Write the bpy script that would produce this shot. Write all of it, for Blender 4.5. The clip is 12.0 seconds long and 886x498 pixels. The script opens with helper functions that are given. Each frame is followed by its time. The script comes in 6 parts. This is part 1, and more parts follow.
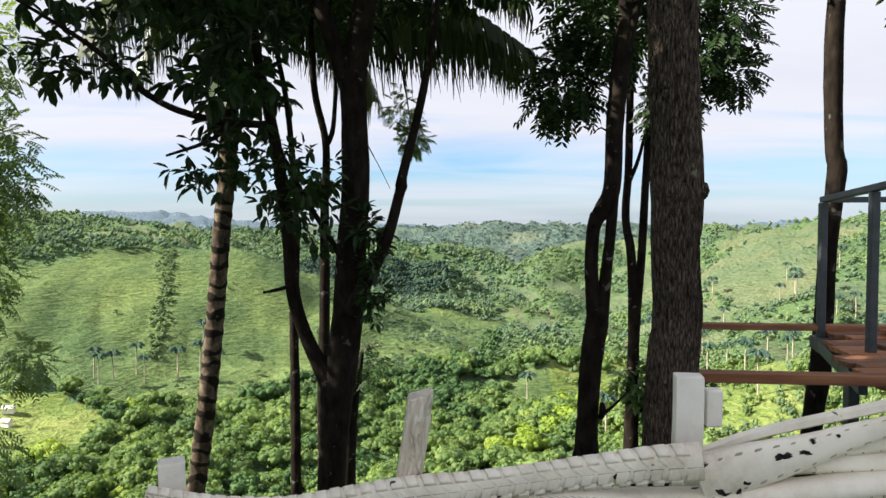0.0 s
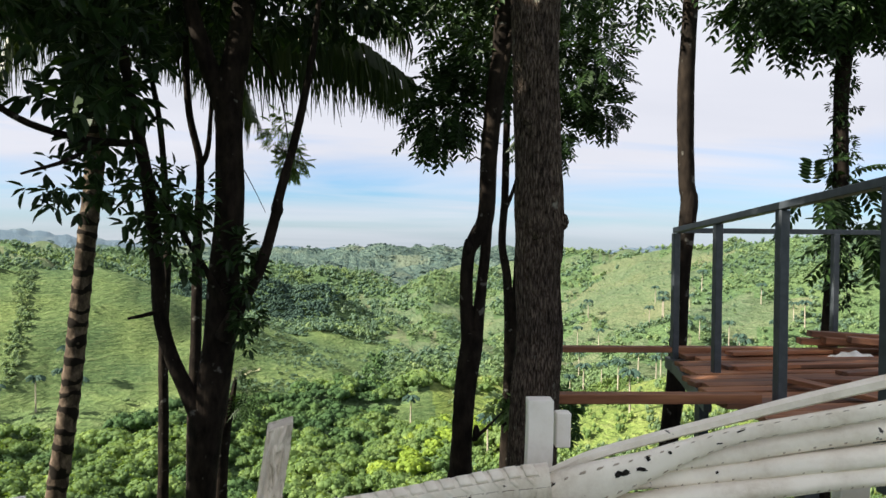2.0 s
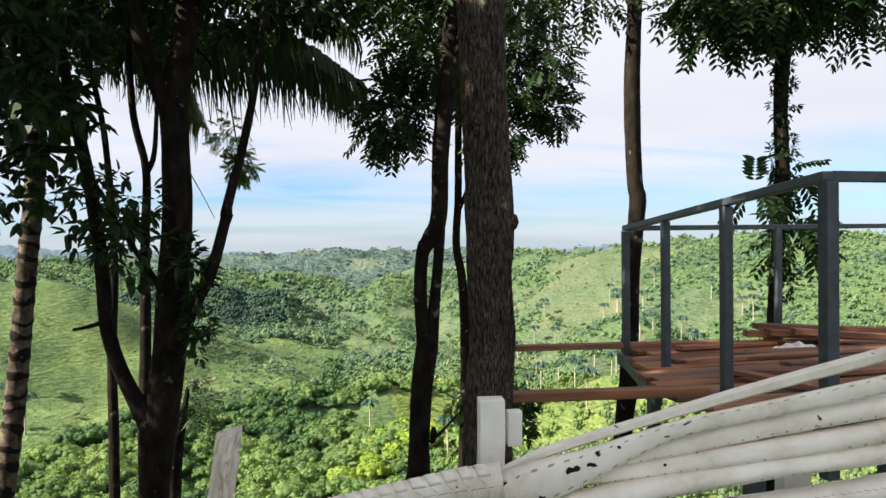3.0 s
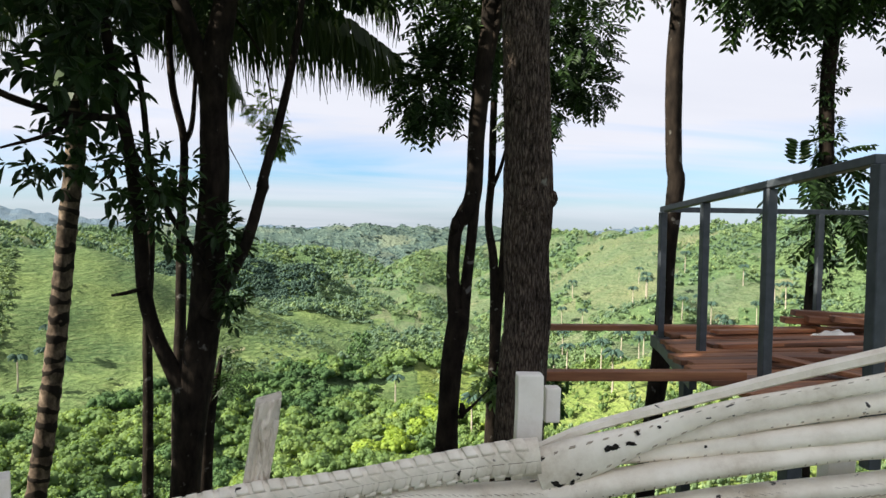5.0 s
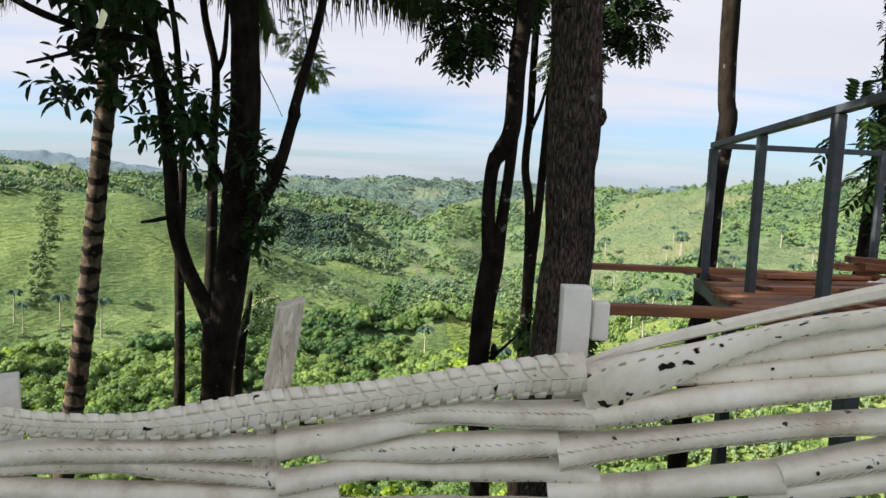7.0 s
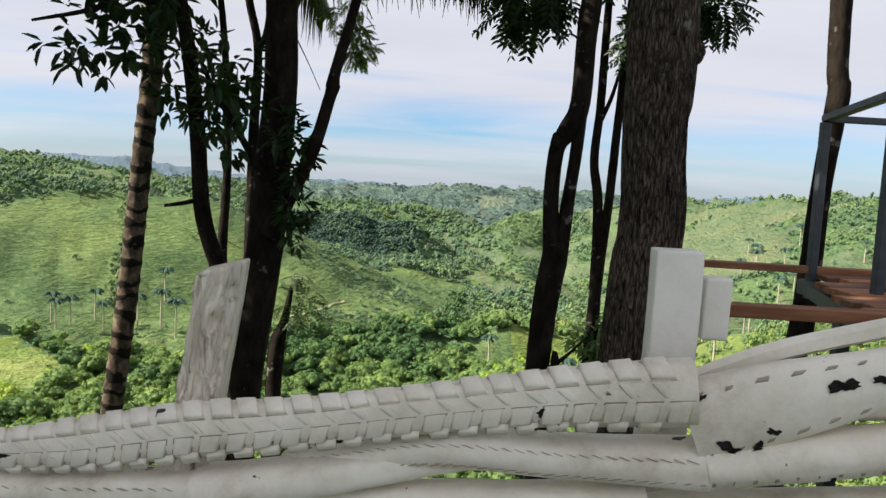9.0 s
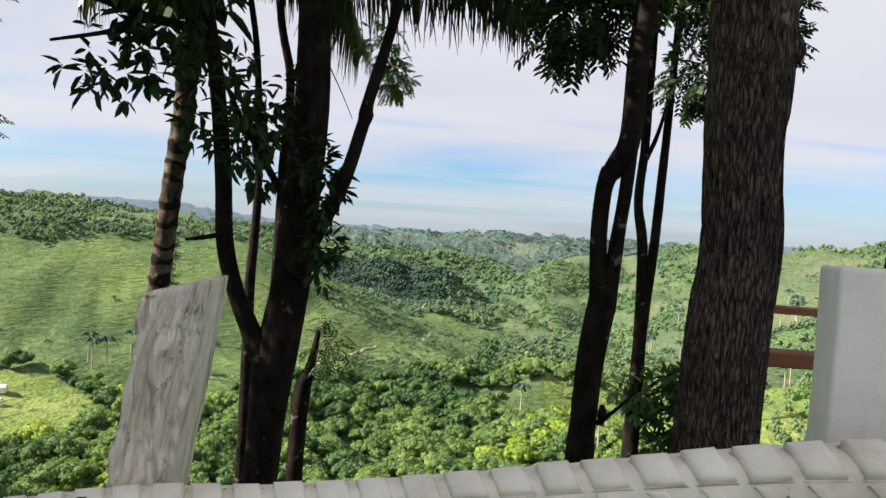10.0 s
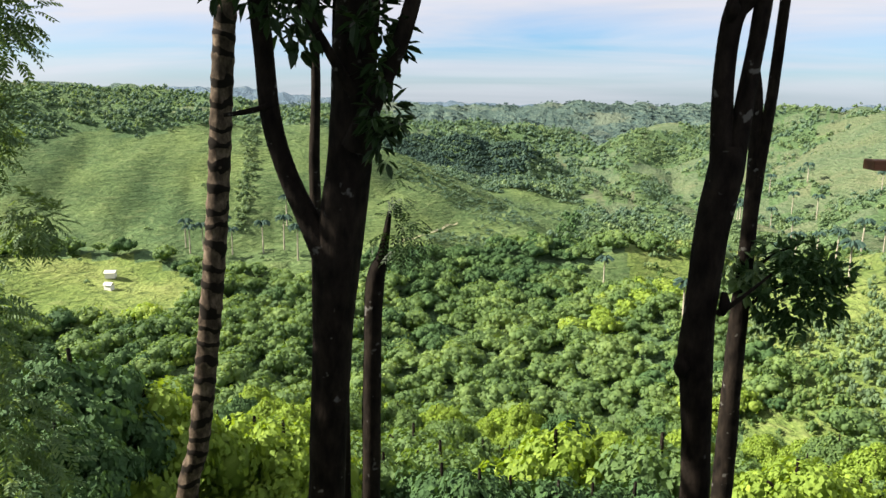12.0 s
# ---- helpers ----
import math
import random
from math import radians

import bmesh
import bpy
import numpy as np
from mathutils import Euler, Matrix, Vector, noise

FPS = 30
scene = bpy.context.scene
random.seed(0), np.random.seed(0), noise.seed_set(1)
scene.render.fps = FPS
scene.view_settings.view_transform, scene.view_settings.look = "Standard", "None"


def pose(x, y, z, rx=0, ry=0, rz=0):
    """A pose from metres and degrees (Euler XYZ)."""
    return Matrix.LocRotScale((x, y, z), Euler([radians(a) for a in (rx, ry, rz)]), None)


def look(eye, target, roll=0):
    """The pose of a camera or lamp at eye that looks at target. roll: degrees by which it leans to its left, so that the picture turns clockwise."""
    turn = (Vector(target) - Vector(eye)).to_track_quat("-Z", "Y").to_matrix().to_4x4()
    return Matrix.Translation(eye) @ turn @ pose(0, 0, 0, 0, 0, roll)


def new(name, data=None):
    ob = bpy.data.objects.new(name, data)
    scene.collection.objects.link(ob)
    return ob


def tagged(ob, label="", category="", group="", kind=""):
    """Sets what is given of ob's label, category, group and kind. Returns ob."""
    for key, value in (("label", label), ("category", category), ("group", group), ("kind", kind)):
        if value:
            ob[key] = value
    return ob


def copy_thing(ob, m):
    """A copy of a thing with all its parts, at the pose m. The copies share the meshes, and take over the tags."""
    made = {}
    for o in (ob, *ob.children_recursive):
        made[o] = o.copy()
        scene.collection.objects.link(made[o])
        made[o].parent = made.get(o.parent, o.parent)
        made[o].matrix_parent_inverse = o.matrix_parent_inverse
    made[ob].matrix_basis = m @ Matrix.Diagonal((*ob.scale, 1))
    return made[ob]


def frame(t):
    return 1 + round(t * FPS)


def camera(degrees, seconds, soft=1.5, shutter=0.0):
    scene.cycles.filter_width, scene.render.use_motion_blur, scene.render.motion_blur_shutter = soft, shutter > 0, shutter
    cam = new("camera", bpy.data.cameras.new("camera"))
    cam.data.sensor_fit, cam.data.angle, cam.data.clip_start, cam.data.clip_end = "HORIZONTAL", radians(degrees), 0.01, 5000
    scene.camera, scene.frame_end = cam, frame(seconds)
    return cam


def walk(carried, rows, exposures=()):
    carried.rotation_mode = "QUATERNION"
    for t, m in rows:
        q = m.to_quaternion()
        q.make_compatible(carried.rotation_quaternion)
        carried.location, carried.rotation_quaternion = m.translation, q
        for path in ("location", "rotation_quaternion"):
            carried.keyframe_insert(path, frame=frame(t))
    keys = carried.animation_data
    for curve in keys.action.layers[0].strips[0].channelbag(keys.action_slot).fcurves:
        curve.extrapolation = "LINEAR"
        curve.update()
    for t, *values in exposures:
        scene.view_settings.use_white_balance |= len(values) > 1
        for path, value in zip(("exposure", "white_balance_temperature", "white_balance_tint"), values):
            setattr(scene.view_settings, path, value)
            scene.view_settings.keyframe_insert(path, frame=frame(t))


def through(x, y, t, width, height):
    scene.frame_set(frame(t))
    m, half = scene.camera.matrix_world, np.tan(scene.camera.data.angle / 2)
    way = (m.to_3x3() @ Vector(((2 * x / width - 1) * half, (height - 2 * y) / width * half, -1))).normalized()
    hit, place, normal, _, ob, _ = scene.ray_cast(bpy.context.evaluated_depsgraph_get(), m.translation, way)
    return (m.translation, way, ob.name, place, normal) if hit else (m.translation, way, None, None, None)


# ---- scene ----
cam = camera(61.9, 12.0)
EXPOSURE = ((0.0, 1.72), (0.7, 1.62), (1.5, 1.58), (2.5, 1.68), (3.0, 1.72), (5.0, 1.72), (6.5, 1.68), (8.5, 1.50), (10.5, 1.52), (11.5, 1.66), (12.0, 1.58))
PATH = [
    (0, (0.021, 0.1, 1.511), (0.015, 2.098, 1.425), 0.0),
    (0.5, (0.052, 0.104, 1.507), (0.159, 2.099, 1.426), 0.6),
    (1, (0.038, 0.089, 1.519), (0.184, 2.083, 1.477), 0.7),
    (1.5, (0.06, 0.065, 1.525), (0.267, 2.054, 1.49), 0.9),
    (2, (0.092, 0.039, 1.535), (0.396, 2.016, 1.513), 0.7),
    (2.5, (0.12, 0.033, 1.535), (0.508, 1.995, 1.521), -0.1),
    (3, (0.118, 0.037, 1.534), (0.539, 1.992, 1.518), -0.5),
    (5, (0.079, 0.064, 1.515), (0.423, 2.033, 1.44), 1.0),
    (5.5, (0.069, 0.07, 1.503), (0.351, 2.046, 1.39), 0.9),
    (6, (0.073, 0.079, 1.487), (0.328, 2.058, 1.358), 1.1),
    (6.5, (0.071, 0.136, 1.407), (0.31, 2.114, 1.229), 1.9),
    (6.7, (0.073, 0.183, 1.374), (0.343, 2.154, 1.167), 2.3),
    (8.5, (0.339, 0.909, 1.192), (0.441, 2.901, 1.047), 3.3),
    (9, (0.298, 1.066, 1.123), (0.38, 3.056, 0.934), 2.9),
    (9.5, (0.3, 1.325, 1.041), (0.289, 3.321, 0.915), 3.6),
    (10, (0.279, 1.516, 1.037), (0.265, 3.515, 0.968), 3.5),
    (10.5, (0.308, 1.705, 1.008), (0.346, 3.702, 0.911), 3.5),
    (11, (0.344, 1.942, 1.01), (0.305, 3.936, 0.863), 3.4),
    (11.5, (0.257, 2.266, 0.97), (0.216, 4.261, 0.829), 3.7),
    (11.6, (0.205, 2.327, 0.962), (0.144, 4.314, 0.74), 1.4),
    (12, (0.231, 2.42, 0.938), (0.018, 4.367, 0.531), 0.6),
]
walk(cam, [(t, look(eye, target, roll)) for t, eye, target, roll in PATH], exposures=EXPOSURE)

# ---- world, sun, exposure ----
SUN = Vector((-0.80, -0.10, 0.58)).normalized()
world = bpy.data.worlds.new("sky")
scene.world = world
world.use_nodes = True


def sky_nodes():
    nt = world.node_tree
    n, l = nt.nodes, nt.links
    n.clear()
    out = n.new("ShaderNodeOutputWorld")
    sky = n.new("ShaderNodeTexSky")
    sky.sky_type, sky.sun_disc = "NISHITA", False
    sky.sun_elevation = math.asin(SUN.z)
    sky.sun_rotation = math.atan2(SUN.x, SUN.y)
    sky.air_density, sky.dust_density, sky.ozone_density = 1.0, 0.6, 2.0
    clear = n.new("ShaderNodeBackground")
    clear.inputs["Strength"].default_value = 0.049
    blue = mix_node(n, l, sky.outputs[0], (0.60, 0.86, 1.22), 1.0, "MULTIPLY")
    l.new(blue, clear.inputs["Color"])
    cloud = n.new("ShaderNodeBackground")
    cloud.inputs["Strength"].default_value = SKY_CLOUD
    co = n.new("ShaderNodeTexCoord")
    sep = n.new("ShaderNodeSeparateXYZ")
    l.new(co.outputs["Generated"], sep.inputs[0])
    lift = n.new("ShaderNodeMath")
    lift.operation = "ADD"
    lift.inputs[1].default_value = 0.11
    l.new(sep.outputs["Z"], lift.inputs[0])
    sheet = n.new("ShaderNodeVectorMath")
    sheet.operation = "DIVIDE"
    l.new(co.outputs["Generated"], sheet.inputs[0])
    comb = n.new("ShaderNodeCombineXYZ")
    for k in range(2):
        l.new(lift.outputs[0], comb.inputs[k])
    comb.inputs[2].default_value = 1.0
    l.new(comb.outputs[0], sheet.inputs[1])
    stretch = n.new("ShaderNodeMapping")
    stretch.inputs["Scale"].default_value = (0.32, 0.75, 0.0)
    stretch.inputs["Rotation"].default_value = (0, 0, radians(8))
    l.new(sheet.outputs[0], stretch.inputs["Vector"])
    puff = n.new("ShaderNodeTexNoise")
    puff.inputs["Scale"].default_value = 0.8
    puff.inputs["Detail"].default_value = 7.0
    puff.inputs["Roughness"].default_value = 0.52
    puff.inputs["Distortion"].default_value = 0.5
    l.new(stretch.outputs[0], puff.inputs["Vector"])
    calm = n.new("ShaderNodeMapRange")
    calm.inputs["From Min"].default_value, calm.inputs["From Max"].default_value = 0.0, 0.07
    calm.inputs["To Min"].default_value, calm.inputs["To Max"].default_value = 0.35, 1.7
    l.new(sep.outputs["Z"], calm.inputs["Value"])
    middle = n.new("ShaderNodeMath")
    middle.operation = "SUBTRACT"
    middle.inputs[1].default_value = 0.5
    l.new(puff.outputs["Fac"], middle.inputs[0])
    cover = n.new("ShaderNodeMath")
    cover.operation = "MULTIPLY_ADD"
    l.new(middle.outputs[0], cover.inputs[0])
    l.new(calm.outputs[0], cover.inputs[1])
    high = n.new("ShaderNodeValToRGB")
    e = high.color_ramp.elements
    e[0].position, e[0].color = 0.0, (0.36,) * 3 + (1,)
    e[1].position, e[1].color = 0.34, (0.62,) * 3 + (1,)
    for p, v in ((0.012, 0.35), (0.03, 0.33), (0.055, 0.28), (0.075, 0.26), (0.10, 0.50), (0.14, 0.68)):
        q = e.new(p)
        q.color = (v, v, v, 1)
    l.new(sep.outputs["Z"], high.inputs[0])
    l.new(high.outputs[0], cover.inputs[2])
    ramp = n.new("ShaderNodeValToRGB")
    e = ramp.color_ramp.elements
    e[0].position, e[0].color = 0.12, (0.0, 0.0, 0.0, 1)
    e[1].position, e[1].color = 0.58, (1, 1, 1, 1)
    l.new(cover.outputs[0], ramp.inputs[0])
    shade = n.new("ShaderNodeTexNoise")
    shade.inputs["Scale"].default_value = 0.9
    shade.inputs["Detail"].default_value = 5.0
    l.new(stretch.outputs[0], shade.inputs["Vector"])
    tone = n.new("ShaderNodeValToRGB")
    e = tone.color_ramp.elements
    e[0].position, e[0].color = 0.30, (0.82, 0.85, 0.96, 1)
    e[1].position, e[1].color = 0.62, (0.94, 0.955, 1.05, 1)
    l.new(shade.outputs["Fac"], tone.inputs[0])
    l.new(tone.outputs[0], cloud.inputs["Color"])
    mix = n.new("ShaderNodeMixShader")
    l.new(ramp.outputs[0], mix.inputs[0])
    l.new(clear.outputs[0], mix.inputs[1])
    l.new(cloud.outputs[0], mix.inputs[2])
    l.new(mix.outputs[0], out.inputs["Surface"])


SKY_CLOUD = 0.292
lamp = new("sun", bpy.data.lights.new("sun", "SUN"))
lamp.data.energy, lamp.data.angle, lamp.data.color = 5.0, radians(0.5), (1.0, 0.93, 0.80)
lamp.matrix_world = look(SUN * 60, (0, 0, 0))

# ---- materials ----


def material(name):
    m = bpy.data.materials.new(name)
    m.use_nodes = True
    return m, m.node_tree.nodes, m.node_tree.links, m.node_tree.nodes["Principled BSDF"]


def noise_node(n, l, scale, detail=5.0, rough=0.55, stretch=(1, 1, 1), space="Object", distort=0.0):
    co = n.new("ShaderNodeTexCoord")
    mp = n.new("ShaderNodeMapping")
    mp.inputs["Scale"].default_value = stretch
    l.new(co.outputs[space], mp.inputs["Vector"])
    t = n.new("ShaderNodeTexNoise")
    t.inputs["Scale"].default_value = scale
    t.inputs["Detail"].default_value = detail
    t.inputs["Roughness"].default_value = rough
    t.inputs["Distortion"].default_value = distort
    l.new(mp.outputs[0], t.inputs["Vector"])
    return t


def ramp_node(n, l, source, stops):
    r = n.new("ShaderNodeValToRGB")
    e = r.color_ramp.elements
    e[0].position, e[0].color = stops[0][0], (*stops[0][1], 1)
    e[1].position, e[1].color = stops[-1][0], (*stops[-1][1], 1)
    for p, c in stops[1:-1]:
        q = e.new(p)
        q.color = (*c, 1)
    l.new(source, r.inputs[0])
    return r


def mix_node(n, l, a, b, fac, blend="MIX"):
    x = n.new("ShaderNodeMix")
    x.data_type, x.blend_type = "RGBA", blend
    if isinstance(fac, float):
        x.inputs["Factor"].default_value = fac
    else:
        l.new(fac, x.inputs["Factor"])
    l.new(a, x.inputs["A"])
    if isinstance(b, tuple):
        x.inputs["B"].default_value = (*b, 1)
    else:
        l.new(b, x.inputs["B"])
    return x.outputs["Result"]


def bump_node(n, l, source, strength, distance, before=None):
    b = n.new("ShaderNodeBump")
    b.inputs["Strength"].default_value, b.inputs["Distance"].default_value = strength, distance
    l.new(source, b.inputs["Height"])
    if before:
        l.new(before.outputs[0], b.inputs["Normal"])
    return b


def leaf_material(name, low, mid, high, patch=0.09, through=0.35, gloss=0.45, relief=0.0):
    """Green leaves: patches of tone over the crowns, every leaf a little different, light shining through."""
    m, n, l, p = material(name)
    big = noise_node(n, l, patch, 3.0, 0.6)
    col = ramp_node(n, l, big.outputs["Fac"], ((0.32, low), (0.5, mid), (0.68, high)))
    geo = n.new("ShaderNodeNewGeometry")
    each = ramp_node(n, l, geo.outputs["Random Per Island"], ((0.0, (0.72, 0.76, 0.7)), (0.7, (1, 1, 1)), (1.0, (1.3, 1.22, 1.0))))
    tint = mix_node(n, l, col.outputs[0], each.outputs[0], 1.0, "MULTIPLY")
    l.new(tint, p.inputs["Base Color"])
    if relief:
        rough = noise_node(n, l, relief, 5.0, 0.7)
        hump = bump_node(n, l, rough.outputs["Fac"], 0.5, 0.8 / relief)
        l.new(hump.outputs[0], p.inputs["Normal"])
    p.inputs["Roughness"].default_value = gloss
    p.inputs["Specular IOR Level"].default_value = 0.22
    t = n.new("ShaderNodeBsdfTranslucent")
    warm = mix_node(n, l, tint, (1.35, 1.3, 0.35), 1.0, "MULTIPLY")
    l.new(warm, t.inputs["Color"])
    mx = n.new("ShaderNodeMixShader")
    mx.inputs[0].default_value = through
    l.new(p.outputs[0], mx.inputs[1])
    l.new(t.outputs[0], mx.inputs[2])
    l.new(mx.outputs[0], n["Material Output"].inputs["Surface"])
    return m


def bark_material(name, dark, light, scale, depth, stretch=(1, 1, 0.14), spots=None, plates=0.0):
    m, n, l, p = material(name)
    grain = noise_node(n, l, scale, 6.0, 0.62, stretch)
    blot = noise_node(n, l, 3.0, 4.0, 0.6)
    col = ramp_node(n, l, grain.outputs["Fac"], ((0.34, dark), (0.66, light)))
    over = ramp_node(n, l, blot.outputs["Fac"], ((0.35, (0.6, 0.6, 0.6)), (0.62, (1.1, 1.08, 1.02))))
    c = mix_node(n, l, col.outputs[0], over.outputs[0], 1.0, "MULTIPLY")
    bump_from = grain.outputs["Fac"]
    if plates:
        co = n.new("ShaderNodeTexCoord")
        mp = n.new("ShaderNodeMapping")
        mp.inputs["Scale"].default_value = (1, 1, 0.15)
        warp = noise_node(n, l, 14.0, 3.0, 0.6)
        add = n.new("ShaderNodeVectorMath")
        add.operation = "MULTIPLY_ADD"
        add.inputs[1].default_value = (0.03, 0.03, 0.03)
        l.new(warp.outputs["Color"], add.inputs[0])
        l.new(co.outputs["Object"], add.inputs[2])
        l.new(add.outputs[0], mp.inputs["Vector"])
        cell = n.new("ShaderNodeTexVoronoi")
        cell.feature = "DISTANCE_TO_EDGE"
        cell.inputs["Scale"].default_value = plates
        cell.inputs["Randomness"].default_value = 0.9
        l.new(mp.outputs[0], cell.inputs["Vector"])
        cut = ramp_node(n, l, cell.outputs["Distance"], ((0.0, (0.34, 0.31, 0.29)), (0.20, (1, 1, 1))))
        c = mix_node(n, l, c, cut.outputs[0], 1.0, "MULTIPLY")
        bump_from = cut.outputs[0]
    if spots:
        lichen = noise_node(n, l, 9.0, 3.0, 0.5)
        f = ramp_node(n, l, lichen.outputs["Fac"], ((0.66, (0, 0, 0)), (0.71, (1, 1, 1))))
        c = mix_node(n, l, c, spots, f.outputs[0])
    l.new(c, p.inputs["Base Color"])
    p.inputs["Roughness"].default_value = 0.95
    p.inputs["Specular IOR Level"].default_value = 0.08
    b0 = bump_node(n, l, bump_from, 0.9, depth)
    b = bump_node(n, l, grain.outputs["Fac"], 0.6, depth, b0)
    l.new(b.outputs[0], p.inputs["Normal"])
    return m


def palm_material():
    """Pale palm bark crossed by dark, jagged leaf scars."""
    m, n, l, p = material("ringed_palm_bark")
    grain = noise_node(n, l, 8.0, 6.0, 0.65, (1, 1, 0.6))
    col = ramp_node(n, l, grain.outputs["Fac"], ((0.36, (0.026, 0.020, 0.015)), (0.52, (0.080, 0.060, 0.044)), (0.68, (0.19, 0.145, 0.105))))
    co = n.new("ShaderNodeTexCoord")
    w = n.new("ShaderNodeTexWave")
    w.bands_direction = "Z"
    w.inputs["Scale"].default_value = 1.31
    w.inputs["Distortion"].default_value = 7.0
    w.inputs["Detail"].default_value = 3.0
    w.inputs["Detail Scale"].default_value = 2.0
    l.new(co.outputs["Object"], w.inputs["Vector"])
    f = ramp_node(n, l, w.outputs["Fac"], ((0.62, (0, 0, 0)), (0.74, (0.97, 0.97, 0.97))))
    c = mix_node(n, l, col.outputs[0], (0.012, 0.010, 0.008), f.outputs[0])
    l.new(c, p.inputs["Base Color"])
    p.inputs["Roughness"].default_value = 0.95
    p.inputs["Specular IOR Level"].default_value = 0.08
    b = bump_node(n, l, w.outputs["Fac"], 0.6, 0.01)
    l.new(b.outputs[0], p.inputs["Normal"])
    return m


def paint_material(name, base, dirt, chip_scale=11.0, chips=0.665, wood=False):
    """Old white paint on rubber or timber: dirty, with a few chips down to the dark ground."""
    m, n, l, p = material(name)
    soil = noise_node(n, l, 4.0, 9.0, 0.72)
    fine = noise_node(n, l, 24.0 if wood else 60.0, 5.0, 0.6, (1, 1, 0.13) if wood else (1, 1, 1), distort=1.6 if wood else 0.0)
    col = ramp_node(n, l, soil.outputs["Fac"], ((0.30, dirt), (0.47, tuple(0.3 * a + 0.7 * b for a, b in zip(dirt, base))), (0.60, base)))
    rust = noise_node(n, l, 2.3, 2.0, 0.5)
    rf = ramp_node(n, l, rust.outputs["Fac"], ((0.66, (0, 0, 0)), (0.78, (0.4, 0.4, 0.4))))
    c = mix_node(n, l, col.outputs[0], (0.50, 0.36, 0.20), rf.outputs[0])
    chip = noise_node(n, l, chip_scale, 5.0, 0.62, distort=0.4)
    cf = ramp_node(n, l, chip.outputs["Fac"], ((chips, (0, 0, 0)), (chips + 0.012, (1, 1, 1))))
    c = mix_node(n, l, c, (0.025, 0.022, 0.02), cf.outputs[0])
    if wood:
        # crack lines darkened for dirt and for the grain's own relief shade
        crack = ramp_node(n, l, fine.outputs["Fac"], ((0.34, (0.46, 0.41, 0.34)), (0.46, (1, 1, 1))))
        c = mix_node(n, l, c, crack.outputs[0], 1.0, "MULTIPLY")
    l.new(c, p.inputs["Base Color"])
    p.inputs["Roughness"].default_value = 0.6
    b = bump_node(n, l, fine.outputs["Fac"], 1.0 if wood else 0.3, 0.03 if wood else 0.003)
    b2 = bump_node(n, l, soil.outputs["Fac"], 0.3, 0.006, b)
    l.new(b2.outputs[0], p.inputs["Normal"])
    return m


def plank_material():
    m, n, l, p = material("red_sawn_timber")
    grain = noise_node(n, l, 9.0, 6.0, 0.6, (0.15, 1.6, 1.6))
    info = n.new("ShaderNodeObjectInfo")
    col = ramp_node(n, l, grain.outputs["Fac"], ((0.3, (0.095, 0.040, 0.022)), (0.52, (0.25, 0.105, 0.048)), (0.72, (0.38, 0.19, 0.092))))
    each = ramp_node(n, l, info.outputs["Random"], ((0.0, (0.5, 0.5, 0.55)), (1.0, (1.35, 1.25, 1.1))))
    c = mix_node(n, l, col.outputs[0], each.outputs[0], 1.0, "MULTIPLY")
    l.new(c, p.inputs["Base Color"])
    p.inputs["Roughness"].default_value = 0.75
    b = bump_node(n, l, grain.outputs["Fac"], 0.4, 0.004)
    l.new(b.outputs[0], p.inputs["Normal"])
    return m


def steel_material():
    m, n, l, p = material("grey_primed_steel")
    a = noise_node(n, l, 14.0, 5.0, 0.6)
    col = ramp_node(n, l, a.outputs["Fac"], ((0.3, (0.032, 0.039, 0.047)), (0.7, (0.064, 0.074, 0.085))))
    l.new(col.outputs[0], p.inputs["Base Color"])
    p.inputs["Roughness"].default_value = 0.5
    p.inputs["Metallic"].default_value = 0.25
    b = bump_node(n, l, a.outputs["Fac"], 0.15, 0.002)
    l.new(b.outputs[0], p.inputs["Normal"])
    return m


def grass_material(name, a, b, c, dry):
    """Grazed hillside: tufts, dry streaks and cattle terraces that follow the slope."""
    m, n, l, p = material(name)
    wide = noise_node(n, l, 0.018, 4.0, 0.6)
    tuft = noise_node(n, l, 0.55, 6.0, 0.65)
    steps = noise_node(n, l, 1.4, 4.0, 0.62, (0.10, 0.10, 0.72), distort=0.3)
    col = ramp_node(n, l, wide.outputs["Fac"], ((0.34, a), (0.5, b), (0.66, c)))
    f = ramp_node(n, l, tuft.outputs["Fac"], ((0.35, (0.55, 0.6, 0.5)), (0.65, (1.25, 1.2, 1.1))))
    x = mix_node(n, l, col.outputs[0], f.outputs[0], 1.0, "MULTIPLY")
    g = ramp_node(n, l, steps.outputs["Fac"], ((0.52, (0, 0, 0)), (0.66, (0.36, 0.36, 0.36))))
    x = mix_node(n, l, x, dry, g.outputs[0])
    # darker where the steps dip: terrace undersides' shade put into the grass
    k = ramp_node(n, l, steps.outputs["Fac"], ((0.36, (0.42, 0.42, 0.42)), (0.48, (0, 0, 0))))
    x = mix_node(n, l, x, (0.035, 0.06, 0.024), k.outputs[0])
    l.new(x, p.inputs["Base Color"])
    p.inputs["Roughness"].default_value = 0.95
    p.inputs["Specular IOR Level"].default_value = 0.1
    b1 = bump_node(n, l, steps.outputs["Fac"], 1.0, 3.5)
    b2 = bump_node(n, l, tuft.outputs["Fac"], 0.8, 0.8, b1)
    l.new(b2.outputs[0], p.inputs["Normal"])
    return m


